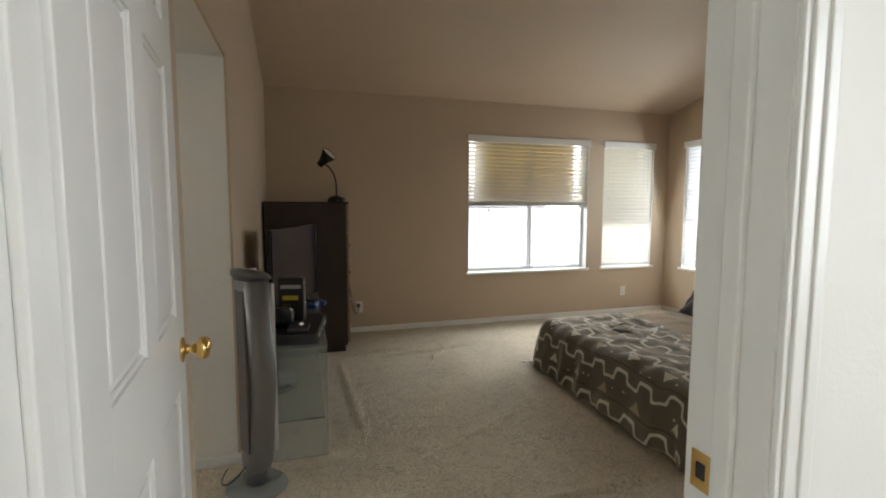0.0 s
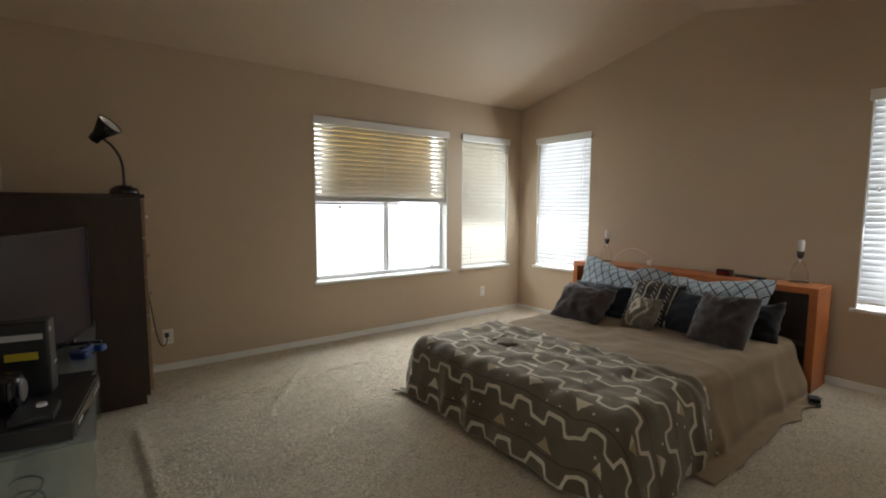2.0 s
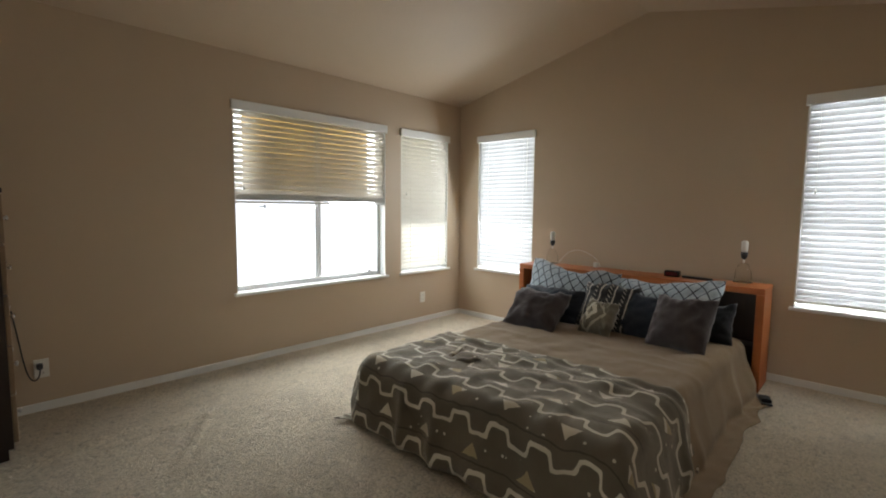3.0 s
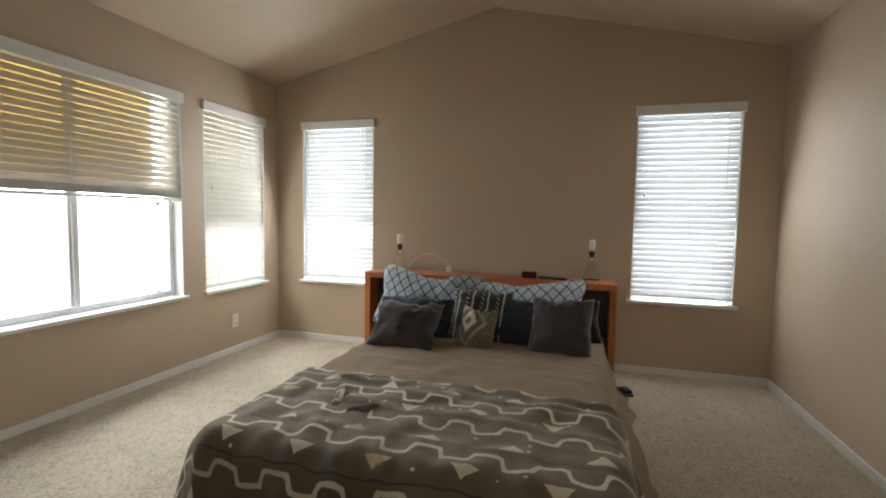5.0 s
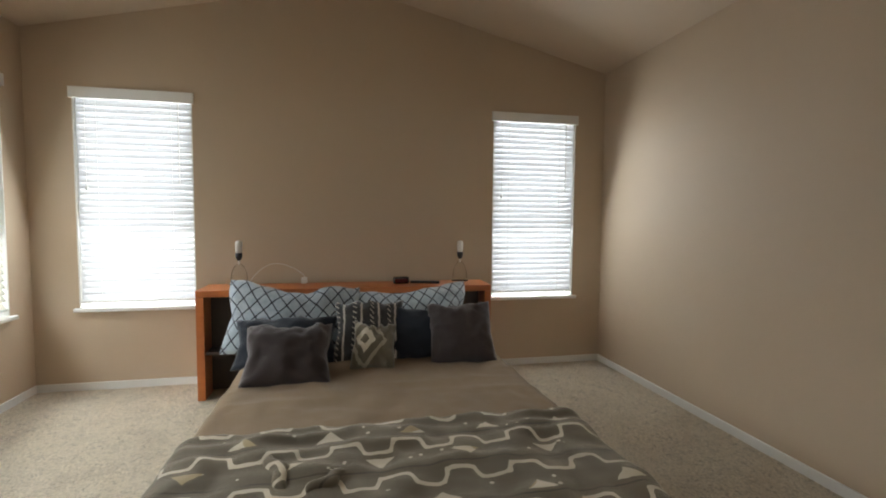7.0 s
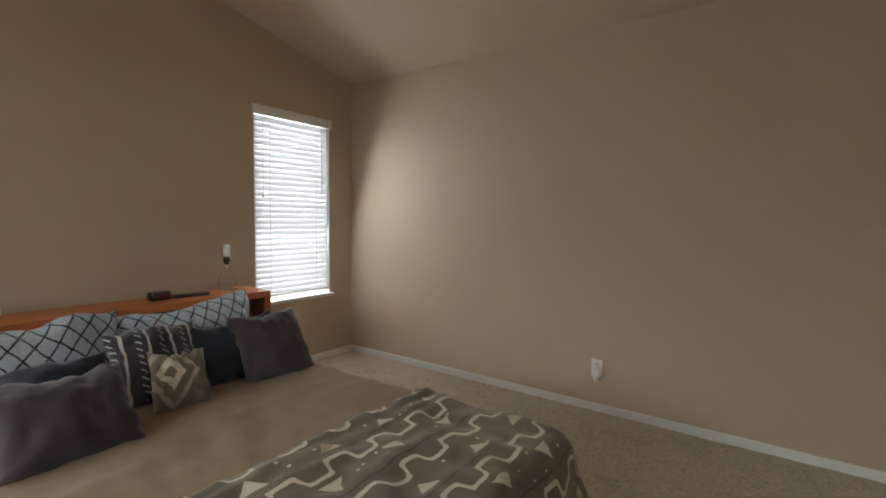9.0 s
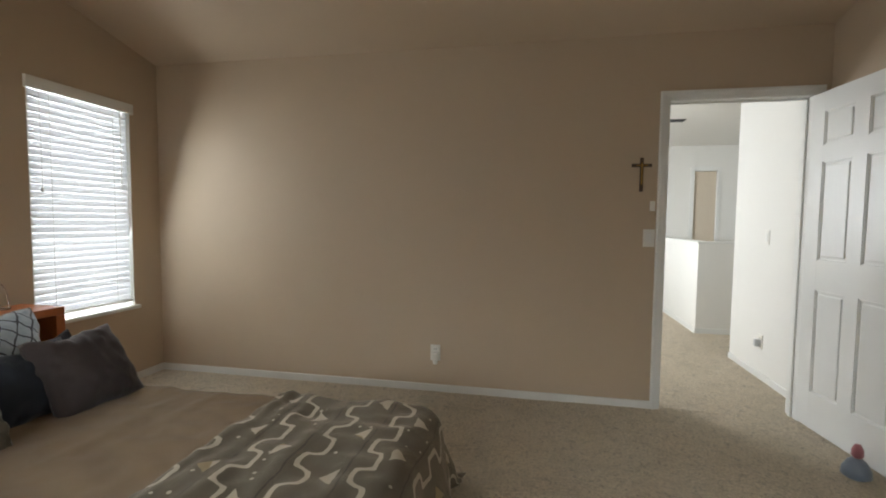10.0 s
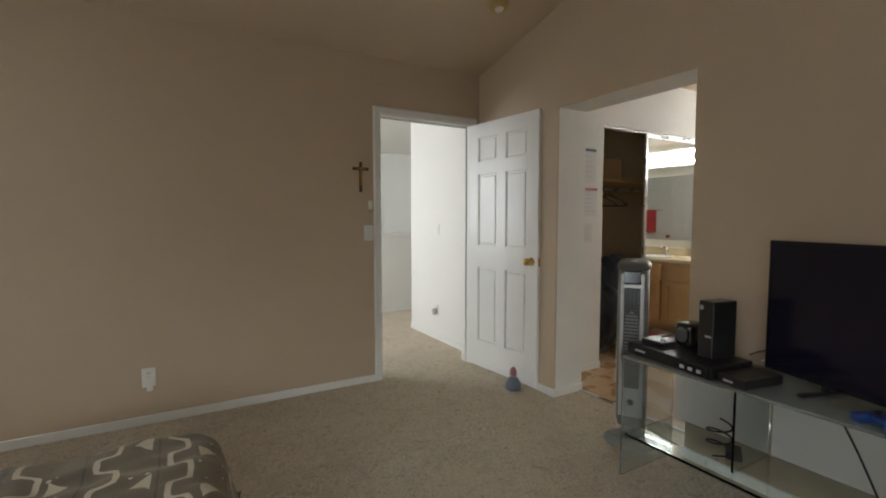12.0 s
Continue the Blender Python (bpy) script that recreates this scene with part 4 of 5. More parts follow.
P = BZ + 0.012
pillow("pillow", "pale blue-grey pillow with a dark diamond lattice", 0.82, 0.46, 0.25, LATTICE, (3.78, 2.90, P - 0.02), 25, 4, 5, 1, slump=0.16)
pillow("pillow", "pale blue-grey pillow with a dark diamond lattice", 0.79, 0.45, 0.25, LATTICE, (3.80, 2.11, P - 0.02), 30, -4, -4, 2.6, slump=0.22)
pillow("pillow", "black pillow slumped against the headboard", 0.36, 0.30, 0.16, BLACK_CLOTH, (3.74, 1.80, P - 0.02), 34, -10, -8, 3)
pillow("cushion", "slate blue cushion behind the velvet ones", 0.58, 0.32, 0.15, SLATE, (3.52, 2.90, P - 0.02), 36, 0, 0, 4)
pillow("cushion", "slate blue cushion behind the velvet ones", 0.50, 0.34, 0.15, SLATE, (3.52, 2.08, P - 0.02), 32, 0, 0, 5)
pillow("cushion", "black mudcloth cushion with pale stripes and chevrons", 0.42, 0.39, 0.17, STRIPES, (3.53, 2.43, P - 0.02), 28, 2, 3, 6)
pillow("cushion", "grey-brown velvet cushion, slumped", 0.45, 0.38, 0.21, VELVET, (3.19, 2.86, P - 0.02), 47, 4, 3, 7)
pillow("cushion", "grey-brown velvet cushion with a loose tag", 0.40, 0.41, 0.20, VELVET, (3.39, 1.885, P - 0.02), 36, -10, -4, 8)
pillow("cushion", "small olive cushion with a cream diamond", 0.25, 0.27, 0.13, IKAT, (3.37, 2.42, P - 0.015), 30, -4, 4, 9)


# ---- headboard and the things on it ----
def headboard():
    ob = thing("headboard", "orange-stained wooden box headboard with a deep top shelf", "headboard", "", (0, 0, 0))
    x0, x1, y0, y1, z = 4.06, EAST - 0.07, 1.51, 3.52, 0.735
    part("top_shelf", box(x0, x1, y0, y1, z - 0.045, z, 0.004), ORANGE_WOOD, ob)
    for a in (y0, y1 - 0.05):
        part("side_panel", box(x0, x1, a, a + 0.05, 0.0, z - 0.0455, 0.004), ORANGE_WOOD, ob)
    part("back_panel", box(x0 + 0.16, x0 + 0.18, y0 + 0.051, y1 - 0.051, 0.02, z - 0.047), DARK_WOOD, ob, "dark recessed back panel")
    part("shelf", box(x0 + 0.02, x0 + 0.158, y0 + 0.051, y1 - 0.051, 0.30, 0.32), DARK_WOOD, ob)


headboard()


def bare_lamp(y):
    ob = thing("bedside_lamp", "bare bulb lamp on a clear glass base, standing on the headboard", "lamp", "lamps on the headboard", (4.30, y, 0.736))
    ob.scale = (1.12, 1.12, 0.87)
    part("glass_base", lathe([(0.055, 0.0), (0.058, 0.004), (0.05, 0.02), (0.046, 0.10), (0.03, 0.15), (0.016, 0.17)]), BULB_GLASS, ob, "clear glass base", True)
    part("stem", lathe([(0.004, 0.165), (0.005, 0.175), (0.006, 0.20)], n=12), IVORY, ob, smooth=True)
    part("socket", lathe([(0.006, 0.198), (0.016, 0.212), (0.021, 0.235), (0.021, 0.262)], n=18), BLACK, ob, "black socket", True)
    part("bulb", lathe([(0.016, 0.262), (0.019, 0.275), (0.021, 0.30), (0.021, 0.345), (0.016, 0.357), (0.006, 0.362)], n=18), plain("opal_bulb", (0.82, 0.80, 0.74), 0.2, vary=0.03, bump=0), ob, "white bulb", True)


bare_lamp(3.30)
bare_lamp(1.69)
lampcord = tube("lamp_cord", [(4.33, 3.24, 0.75), (4.34, 3.18, 0.84), (4.36, 3.08, 0.90), (4.38, 2.96, 0.86), (4.38, 2.86, 0.80), (4.38, 2.84, 0.74)], 0.0016, IVORY)
tagged(lampcord, "thin pale lamp cord looped above the headboard", "cord")
charger = thing("charger", "small beige charger block on the headboard", "charger", "", (4.33, 2.86, 0.735))
part("block", box(-0.015, 0.015, -0.02, 0.02, 0, 0.045, 0.006), IVORY, charger)
clock = thing("alarm_clock", "small black alarm clock with a reddish face", "clock", "", (4.22, 2.16, 0.735), -90)
part("case", box(-0.058, 0.058, -0.03, 0.03, 0, 0.052, 0.014, 3), BLACK_GLOSS, clock)
part("face", box(-0.045, 0.045, -0.032, -0.0295, 0.014, 0.04), plain("dark_red_display", (0.08, 0.008, 0.008), 0.2), clock, "dark red display")
remote = thing("remote_control", "slim black remote lying on the headboard", "remote control", "", (4.22, 1.98, 0.735), 78)
part("body", box(-0.11, 0.11, -0.022, 0.022, 0, 0.018, 0.006, 3), BLACK, remote)
for i in range(5):
    part("button", box(-0.08 + 0.03 * i, -0.066 + 0.03 * i, -0.01, 0.01, 0.018, 0.0205, 0.001), GREY_PLASTIC, remote)
shoe = thing("slipper", "black slipper lying beside the bed foot of the headboard", "slipper", "", (3.90, 1.45, 0.008), 20)
shoe.scale = (0.7, 0.8, 0.8)
part("sole", box(-0.12, 0.12, -0.04, 0.04, 0, 0.018, 0.008, 3), BLACK, shoe)
part("upper", box(-0.10, 0.03, -0.038, 0.038, 0.018, 0.05, 0.018, 3), BLACK_CLOTH, shoe)


# ---- tower fan ----
def tower_fan():
    ob = thing("tower_fan", "tall silver and grey tower fan on a round base", "fan", "", (-0.195, 2.045, 0.004), 122)
    ob.scale = (0.9, 0.86, 1.0)
    part("base", lathe([(0.15, 0.0), (0.155, 0.006), (0.148, 0.016), (0.10, 0.026), (0.06, 0.032)], n=36), HAZY, ob, "round smoky base", True)
    part("foot", lathe([(0.058, 0.03), (0.05, 0.06), (0.055, 0.10)], n=24), GREY_PLASTIC, ob, smooth=True)

    def ring(sx, sy, z, tilt=0.0, n=28):
        out = []
        for i in range(n):
            a = 2 * math.pi * i / n
            c, s = math.cos(a), math.sin(a)
            x = sx * math.copysign(abs(c) ** 0.6, c)
            y = sy * math.copysign(abs(s) ** 0.75, s)
            out.append((x, y, z + tilt * y))
        return out

    bm = bmesh.new()
    levels = [(0.076, 0.058, 0.10, 0), (0.084, 0.066, 0.14, 0), (0.088, 0.072, 0.5, 0), (0.088, 0.072, 0.97, 0)]
    rings = [[bm.verts.new(p) for p in ring(*l)] for l in levels]
    for a, b in zip(rings, rings[1:]):
        for i in range(len(a)):
            j = (i + 1) % len(a)
            bm.faces.new((a[i], a[j], b[j], b[i]))
    bm.faces.new(rings[0])
    bm.faces.new(rings[-1])
    body = part("body", bm, FAN_SILVER, ob, "silver grey plastic body", True)
    bm = bmesh.new()
    levels = [(0.084, 0.068, 0.971, 0), (0.095, 0.084, 0.982, 0.15), (0.095, 0.084, 0.996, 0.2), (0.084, 0.073, 1.010, 0.2), (0.04, 0.035, 1.016, 0.2)]
    rings = [[bm.verts.new(p) for p in ring(*l)] for l in levels]
    for a, b in zip(rings, rings[1:]):
        for i in range(len(a)):
            j = (i + 1) % len(a)
            bm.faces.new((a[i], a[j], b[j], b[i]))
    bm.faces.new(rings[0])
    bm.faces.new(rings[-1])
    part("cap", bm, GREY_PLASTIC, ob, "overhanging dark grey cap", True)
    part("rear_panel", box(-0.046, 0.046, 0.058, 0.0745, 0.19, 0.93, 0.004), GREY_PLASTIC, ob)
    part("front_frame", add_box(add_box(add_box(box(-0.066, -0.044, -0.086, -0.064, 0.17, 0.95, 0.006), 0.044, 0.066, -0.086, -0.064, 0.17, 0.95, 0.006), -0.046, 0.046, -0.084, -0.064, 0.17, 0.33, 0.006), -0.046, 0.046, -0.084, -0.064, 0.875, 0.895, 0.004), SILVER_PLASTIC, ob, "silver front frame")
    part("control_panel", box(-0.05, 0.05, -0.083, -0.066, 0.897, 0.965, 0.006), BLACK_GLOSS, ob, "black control panel")
    part("badge", lathe([(0.016, -0.088), (0.018, -0.084)], (0, 0, 0.255), "y", 16), BLACK_GLOSS, ob)
    part("grille_backing", box(-0.0445, 0.0445, -0.0715, -0.062, 0.331, 0.8745), BLACK, ob)
    for i in range(30):
        part("grille_bar", box(-0.045, 0.045, -0.078, -0.072, 0.335 + i * 0.018, 0.341 + i * 0.018), BLACK, ob)
    for i in range(4):
        part("grille_rib", box(-0.034 + i * 0.0227 - 0.0015, -0.034 + i * 0.0227 + 0.0015, -0.081, -0.076, 0.33, 0.876), GREY_PLASTIC, ob)
    for i in range(34):
        part("rear_vent", box(-0.036, 0.036, 0.072, 0.0755, 0.22 + i * 0.02, 0.229 + i * 0.02), BLACK, ob)
    part("dial", lathe([(0.018, 0.0), (0.016, 0.006), (0.012, 0.007)], (0, -0.02, 1.012), "z", 20), SILVER_PLASTIC, ob, smooth=True)
    # the whole column bows gently towards its front
    for ch in ob.children:
        for v in ch.data.vertices:
            if v.co.z > 0.10:
                v.co.y -= 0.030 * (1 - ((v.co.z - 0.55) / 0.45) ** 2)
    tube("power_cord", [(0.0, 0.06, 0.12), (0.02, 0.12, 0.06), (0.10, 0.16, 0.012), (0.2, 0.1, 0.01), (0.26, 0.04, 0.01)], 0.004, BLACK, ob)


tower_fan()

# ---- glass television stand ----
SX0, SX1, SY0, SY1, SZ = WEST + 0.03, 0.14, 2.24, 3.93, 0.595


def tv_stand():
    ob = thing("tv_stand", "long glass television stand with a lower shelf", "tv stand", "", (0, 0, 0))
    part("top", box(SX0, SX1, SY0, SY1, SZ - 0.012, SZ, 0.002), HAZY, ob, "clear glass top with reflected haze put into its colour")
    part("lower_shelf", box(SX0 + 0.01, SX1 - 0.02, SY0 + 0.012, SY1 - 0.012, 0.20, 0.212, 0.002), TABLE_GLASS, ob, "clear glass shelf")
    for y in (SY0 + 0.001, SY1 - 0.011):
        part("end_panel", box(SX0 + 0.005, SX1 - 0.003, y, y + 0.01, 0.004, SZ - 0.0125, 0.002), END_GLASS, ob, "clear glass end panel")
    # added panels: they imitate the paler wall seen through the stand
    for a, b in ((SY0 + 0.02, 2.70), (2.72, 3.28), (3.30, SY1 - 0.02)):
        part("back_panel", box(SX0 + 0.004, SX0 + 0.012, a, b, 0.214, SZ - 0.013), WALL_VEIL, ob, "added pale panel standing in for the bright wall seen through the glass")
    for y in (2.71, 3.29):
        part("upright", box(SX0 + 0.014, SX1 - 0.10, y - 0.005, y + 0.005, 0.2125, SZ - 0.0125), TABLE_GLASS, ob)


tv_stand()


def television():
    ob = thing("television", "large black flat television, switched off, on the glass stand", "television", "", (-0.01, 3.185, SZ), 73)
    w, z0, z1 = 0.475, 0.035, 0.565
    part("casing", add_box(box(-w, w, 0.0, 0.028, z0, z1, 0.004), -w * 0.6, w * 0.6, 0.028, 0.06, z0 + 0.03, z1 - 0.16, 0.012), BLACK, ob)
    bm = bmesh.new()
    for x0, x1, a, b in ((-w, -w + 0.009, z0, z1), (w - 0.009, w, z0, z1), (-w + 0.009, w - 0.009, z1 - 0.009, z1), (-w + 0.009, w - 0.009, z0, z0 + 0.014)):
        add_box(bm, x0, x1, -0.006, -0.0005, a, b, 0.001)
    part("bezel", bm, BLACK_GLOSS, ob)
    part("screen", box(-w + 0.009, w - 0.009, -0.003, -0.0008, z0 + 0.014, z1 - 0.009), SCREEN, ob, "dark glossy screen")
    for s in (-1, 1):
        x = s * 0.24
        bm = bmesh.new()
        add_box(bm, x - 0.011, x + 0.011, -0.11, 0.12, 0.001, 0.014, 0.004)
        add_box(bm, x - 0.010, x + 0.010, 0.0, 0.024, 0.012, z0 + 0.01, 0.003)
        part("foot", bm, BLACK, ob)


television()


def electronics():
    z = SZ + 0.001
    rec = thing("video_recorder", "flat black video recorder on the glass stand", "recorder", "", (-0.01, 2.47, z), 82)
    part("case", box(-0.22, 0.22, -0.13, 0.12, 0.006, 0.058, 0.004), BLACK, rec)
    part("front", box(-0.215, 0.215, -0.134, -0.130, 0.01, 0.054, 0.001), BLACK_GLOSS, rec)
    part("badge", box(-0.17, -0.11, -0.1355, -0.134, 0.028, 0.036), SILVER_PLASTIC, rec)
    for i in range(3):
        part("button", box(0.08 + i * 0.04, 0.10 + i * 0.04, -0.137, -0.134, 0.022, 0.036, 0.001), SILVER_PLASTIC, rec)
    for x in (-0.19, 0.19):
        for y in (-0.1, 0.09):
            part("foot", lathe([(0.012, 0.0), (0.014, 0.006)], (x, y, 0), n=12), BLACK, rec)
    mod = thing("modem", "upright black modem with a yellow label on the recorder", "modem", "", (-0.02, 2.585, z + 0.0585), 80)
    part("case", box(-0.036, 0.036, -0.055, 0.085, 0.0, 0.245, 0.008, 3), BLACK, mod)
    part("logo", lathe([(0.009, -0.057), (0.010, -0.055)], (-0.02, 0, 0.215), "y", 14), SILVER_PLASTIC, mod)
    part("lettering", box(0.0, 0.03, -0.0562, -0.055, 0.09, 0.099), SILVER_PLASTIC, mod)
    part("label", box(-0.0375, -0.0362, -0.025, 0.06, 0.12, 0.145), YELLOW_LABEL, mod, "yellow paper label")
    part("label", box(-0.0375, -0.0362, -0.04, 0.07, 0.185, 0.205), INK, mod)
    spk = thing("router", "small rounded black router beside the modem", "router", "", (-0.09, 2.44, z + 0.0585), 80)
    part("body", box(-0.05, 0.05, -0.06, 0.06, 0.0, 0.115, 0.03, 4), BLACK_GLOSS, spk, smooth=True)
    part("ring", lathe([(0.030, -0.062), (0.034, -0.060), (0.034, -0.056)], (0, 0, 0.06), "y", 20), GREY_PLASTIC, spk)
    box2 = thing("set_top_box", "small black box with silver keys on the recorder", "set-top box", "", (0.0, 2.34, z + 0.0585), 84)
    part("case", box(-0.06, 0.06, -0.05, 0.05, 0.0, 0.022, 0.004), BLACK, box2)
    part("dial", lathe([(0.014, 0.022), (0.012, 0.03)], (0.03, -0.01, 0), n=16), SILVER_PLASTIC, box2)
    hub = thing("disc_player", "low black disc player at the stand's edge", "disc player", "", (0.02, 2.745, z), 80)
    part("case", box(-0.05, 0.07, -0.11, 0.10, 0.004, 0.04, 0.004), BLACK, hub)
    part("badge", box(-0.02, 0.02, -0.1115, -0.11, 0.016, 0.024), SILVER_PLASTIC, hub)
    pad = thing("game_controller", "blue game controller lying on the glass", "game controller", "", (0.095, 3.19, z), 60)
    bm = box(-0.06, 0.06, -0.026, 0.026, 0.006, 0.036, 0.012, 3)
    add_box(bm, -0.08, -0.036, -0.06, 0.012, 0.002, 0.034, 0.012, 3)
    add_box(bm, 0.036, 0.08, -0.06, 0.012, 0.002, 0.034, 0.012, 3)
    part("shell", bm, BLUE_PLASTIC, pad, smooth=True)
    for x in (-0.028, 0.028):
        part("stick", lathe([(0.005, 0.036), (0.005, 0.044), (0.010, 0.046), (0.009, 0.05)], (x, -0.012, 0), n=14), BLACK, pad, smooth=True)
    for k, pts in enumerate((
        [(-0.16, 2.66, 0.66), (-0.20, 2.74, 0.72), (-0.21, 2.82, 0.65), (-0.19, 2.86, SZ + 0.006), (-0.12, 2.92, SZ + 0.005)],
        [(-0.20, 2.92, 0.57), (-0.17, 2.98, 0.50), (-0.12, 3.06, 0.40), (-0.08, 3.12, 0.30), (-0.05, 3.17, 0.219)],
        [(-0.18, 2.7, 0.64), (-0.19, 2.78, 0.70), (-0.2, 2.88, 0.62), (-0.21, 3.0, 0.603)],
    )):
        tagged(tube("cable", pts, 0.004 if k else 0.003, BLACK if k != 2 else IVORY), "thin dark cable trailing over the glass shelf", "cable")
    ad = thing("power_adapter", "black power adapter lying on the lower glass shelf", "power adapter", "", (-0.10, 2.64, 0.213), 30)
    part("block", box(-0.05, 0.05, -0.028, 0.028, 0.0, 0.034, 0.008, 3), BLACK, ad)
    coil = thing("cable_coil", "coiled black cable on the lower glass shelf", "cable", "", (-0.06, 2.60, 0.213))
    pts = [(0.045 * math.cos(i * 0.7), 0.055 * math.sin(i * 0.7), 0.008 + 0.006 * i) for i in range(24)]
    tube("coil", pts, 0.004, BLACK, coil)


electronics()


# ---- chest of drawers with its lamp ----
def chest():
    ob = thing("chest_of_drawers", "tall dark brown chest of five drawers", "chest", "", (0, 0, 0))
    x0, x1, y0, y1, h = WEST + 0.02, 0.40, 4.0, 4.60, 1.345
    part("body", add_box(box(x0, x1, y0, y1, 0.06, h - 0.024, 0.003), x0 + 0.03, x1 - 0.02, y0 + 0.02, y1 - 0.02, 0.0, 0.06), DARK_WOOD, ob)
    part("top", box(x0 - 0.004, x1 + 0.022, y0 - 0.012, y1 + 0.012, h - 0.024, h, 0.005), DARK_WOOD, ob)
    hh = (h - 0.024 - 0.08) / 5
    for i in range(5):
        z = 0.08 + i * hh
        d = part("drawer", box(x1 + 0.0005, x1 + 0.020, y0 + 0.012, y1 - 0.012, z + 0.006, z + hh - 0.006, 0.004), DRAWER_WOOD, ob, "mid-brown drawer front")
        for y in (y0 + 0.14, y1 - 0.14):
            part("knob", lathe([(0.006, x1 + 0.019), (0.006, x1 + 0.030), (0.014, x1 + 0.036), (0.014, x1 + 0.042), (0.006, x1 + 0.046)], (0, y, z + hh / 2), "x", 16), CHROME, d, "metal knob", True)


chest()
dish = thing("small_tray", "thin dark tray on the chest's corner", "tray", "", (0.36, 4.42, 1.346))
part("tray", add_lathe(bmesh.new(), [(0.05, 0.0), (0.07, 0.006), (0.074, 0.014), (0.068, 0.012), (0.05, 0.006)], n=20), GREY_PLASTIC, dish, smooth=True)


def desk_lamp():
    ob = thing("desk_lamp", "black gooseneck desk lamp standing on the chest", "lamp", "", (0.325, 4.08, 1.3455))
    part("base", lathe([(0.076, 0.0), (0.08, 0.008), (0.074, 0.03), (0.05, 0.048), (0.016, 0.056)], n=32), BLACK_GLOSS, ob, smooth=True)
    part("switch", lathe([(0.012, 0.0), (0.01, 0.012)], (0.045, -0.03, 0.04), n=12), SILVER_PLASTIC, ob)
    tube("neck", [(0, 0, 0.05), (0.004, 0, 0.16), (-0.012, 0, 0.25), (-0.07, 0, 0.32), (-0.115, 0, 0.345)], 0.008, plain("dark_metal", (0.05, 0.045, 0.045), 0.3, 0.8), ob)
    head = part("shade", lathe([(0.018, -0.05), (0.03, -0.045), (0.034, 0.0), (0.046, 0.03), (0.072, 0.098), (0.070, 0.098), (0.044, 0.03), (0.03, 0.0)], n=32), BLACK_GLOSS, ob, smooth=True)
    head.matrix_basis = pose(-0.112, 0, 0.352, 0, 42, 0) @ pose(0, 0, 0, 22, 0, 0)
    inner = part("reflector", lathe([(0.0005, 0.052), (0.05, 0.056), (0.066, 0.093), (0.064, 0.094), (0.045, 0.060), (0.0005, 0.058)], n=32), IVORY, head, "white inside of the shade", True)
    part("lamp_bulb", lathe([(0.012, 0.055), (0.022, 0.075), (0.020, 0.09), (0.006, 0.098)], n=16), IVORY, head, smooth=True)


desk_lamp()

# ---- door stop ----
stopper = thing("door_stop_bag", "grey-blue fabric door stop with a pink tied top", "door stop", "", (-0.125, 1.10, 0.006), 0)
part("bag", lathe([(0.045, 0.0), (0.062, 0.012), (0.058, 0.045), (0.038, 0.082), (0.018, 0.098)], n=20), GREY_BLUE_CLOTH, stopper, smooth=True)
part("tied_top", lathe([(0.016, 0.096), (0.026, 0.112), (0.024, 0.14), (0.012, 0.165)], n=16), PINK_CLOTH, stopper, "dusty pink tied top", True)


# ---- landing beyond the doorway ----
LW = -0.36
Y1 = SOUTH - 0.012
wall("wall_landing_north", "x", Y1, SOUTH - THICK_S, LW - 0.12, 2.42, EAVE, [(DOOR_L, DOOR_R, 0.0, DOOR_H)], LANDING, label="white painted wall beside the bedroom door")
wall("wall_landing_west", "y", LW, LW - 0.12, -1.03, SOUTH - THICK_S, EAVE, (), LANDING, label="white painted wall of the landing")
wall("wall_landing_return", "x", -1.03, -0.91, -2.4, LW - 0.12, EAVE, (), LANDING, label="white painted wall beside the stairwell")
wall("wall_landing_far", "x", -4.2, -4.32, -2.52, 2.42, EAVE, [(-1.30, -0.98, 0.0, 2.06)], LANDING, label="white painted far wall of the landing")
wall("wall_landing_room", "x", -4.5, -4.6, -2.0, -0.3, EAVE, (), TAN, label="tan wall of the room beyond the landing")
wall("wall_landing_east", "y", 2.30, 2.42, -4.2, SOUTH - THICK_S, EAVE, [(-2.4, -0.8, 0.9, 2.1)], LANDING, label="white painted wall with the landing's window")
wall("wall_landing_stair", "y", -2.4, -2.52, -4.2, -1.03, EAVE, (), LANDING, label="white painted wall over the stairs")
tagged(part("ceiling_landing", box(-2.52, 2.42, -5.1, SOUTH - 0.13, EAVE, EAVE + 0.06), LANDING), "white painted flat ceiling of the landing", "ceiling", kind="structure")
baseboard("baseboard_landing", [(LW, LW + B, -1.03, SOUTH - THICK_S), (LW - 0.12, LW, -1.03 - B, -1.03), (DOOR_R + 0.06, 2.3, SOUTH - THICK_S - B, SOUTH - THICK_S)])
pony = thing("pony_wall", "white half-height wall with a cap round the stairwell", "half wall", "", (0, 0, 0))
part("wall_panel", add_box(box(-0.49, -0.37, -3.9, -2.0, 0.0, 1.02), -1.4, -0.49, -2.12, -2.0, 0.0, 1.02), LANDING, pony)
part("cap", add_box(box(-0.505, -0.355, -3.9, -1.985, 1.02, 1.045, 0.006), -1.4, -0.505, -2.135, -1.985, 1.02, 1.045, 0.006), WHITE, pony)
part("skirting", add_box(box(-0.37, -0.358, -3.9, -1.988, -0.005, 0.06, 0.003), -1.4, -0.37, -2.0, -1.988, -0.005, 0.06, 0.003), WHITE, pony)
far_door = tagged(new("door_far"), "tan flush door in the far wall of the landing", "door", kind="structure")
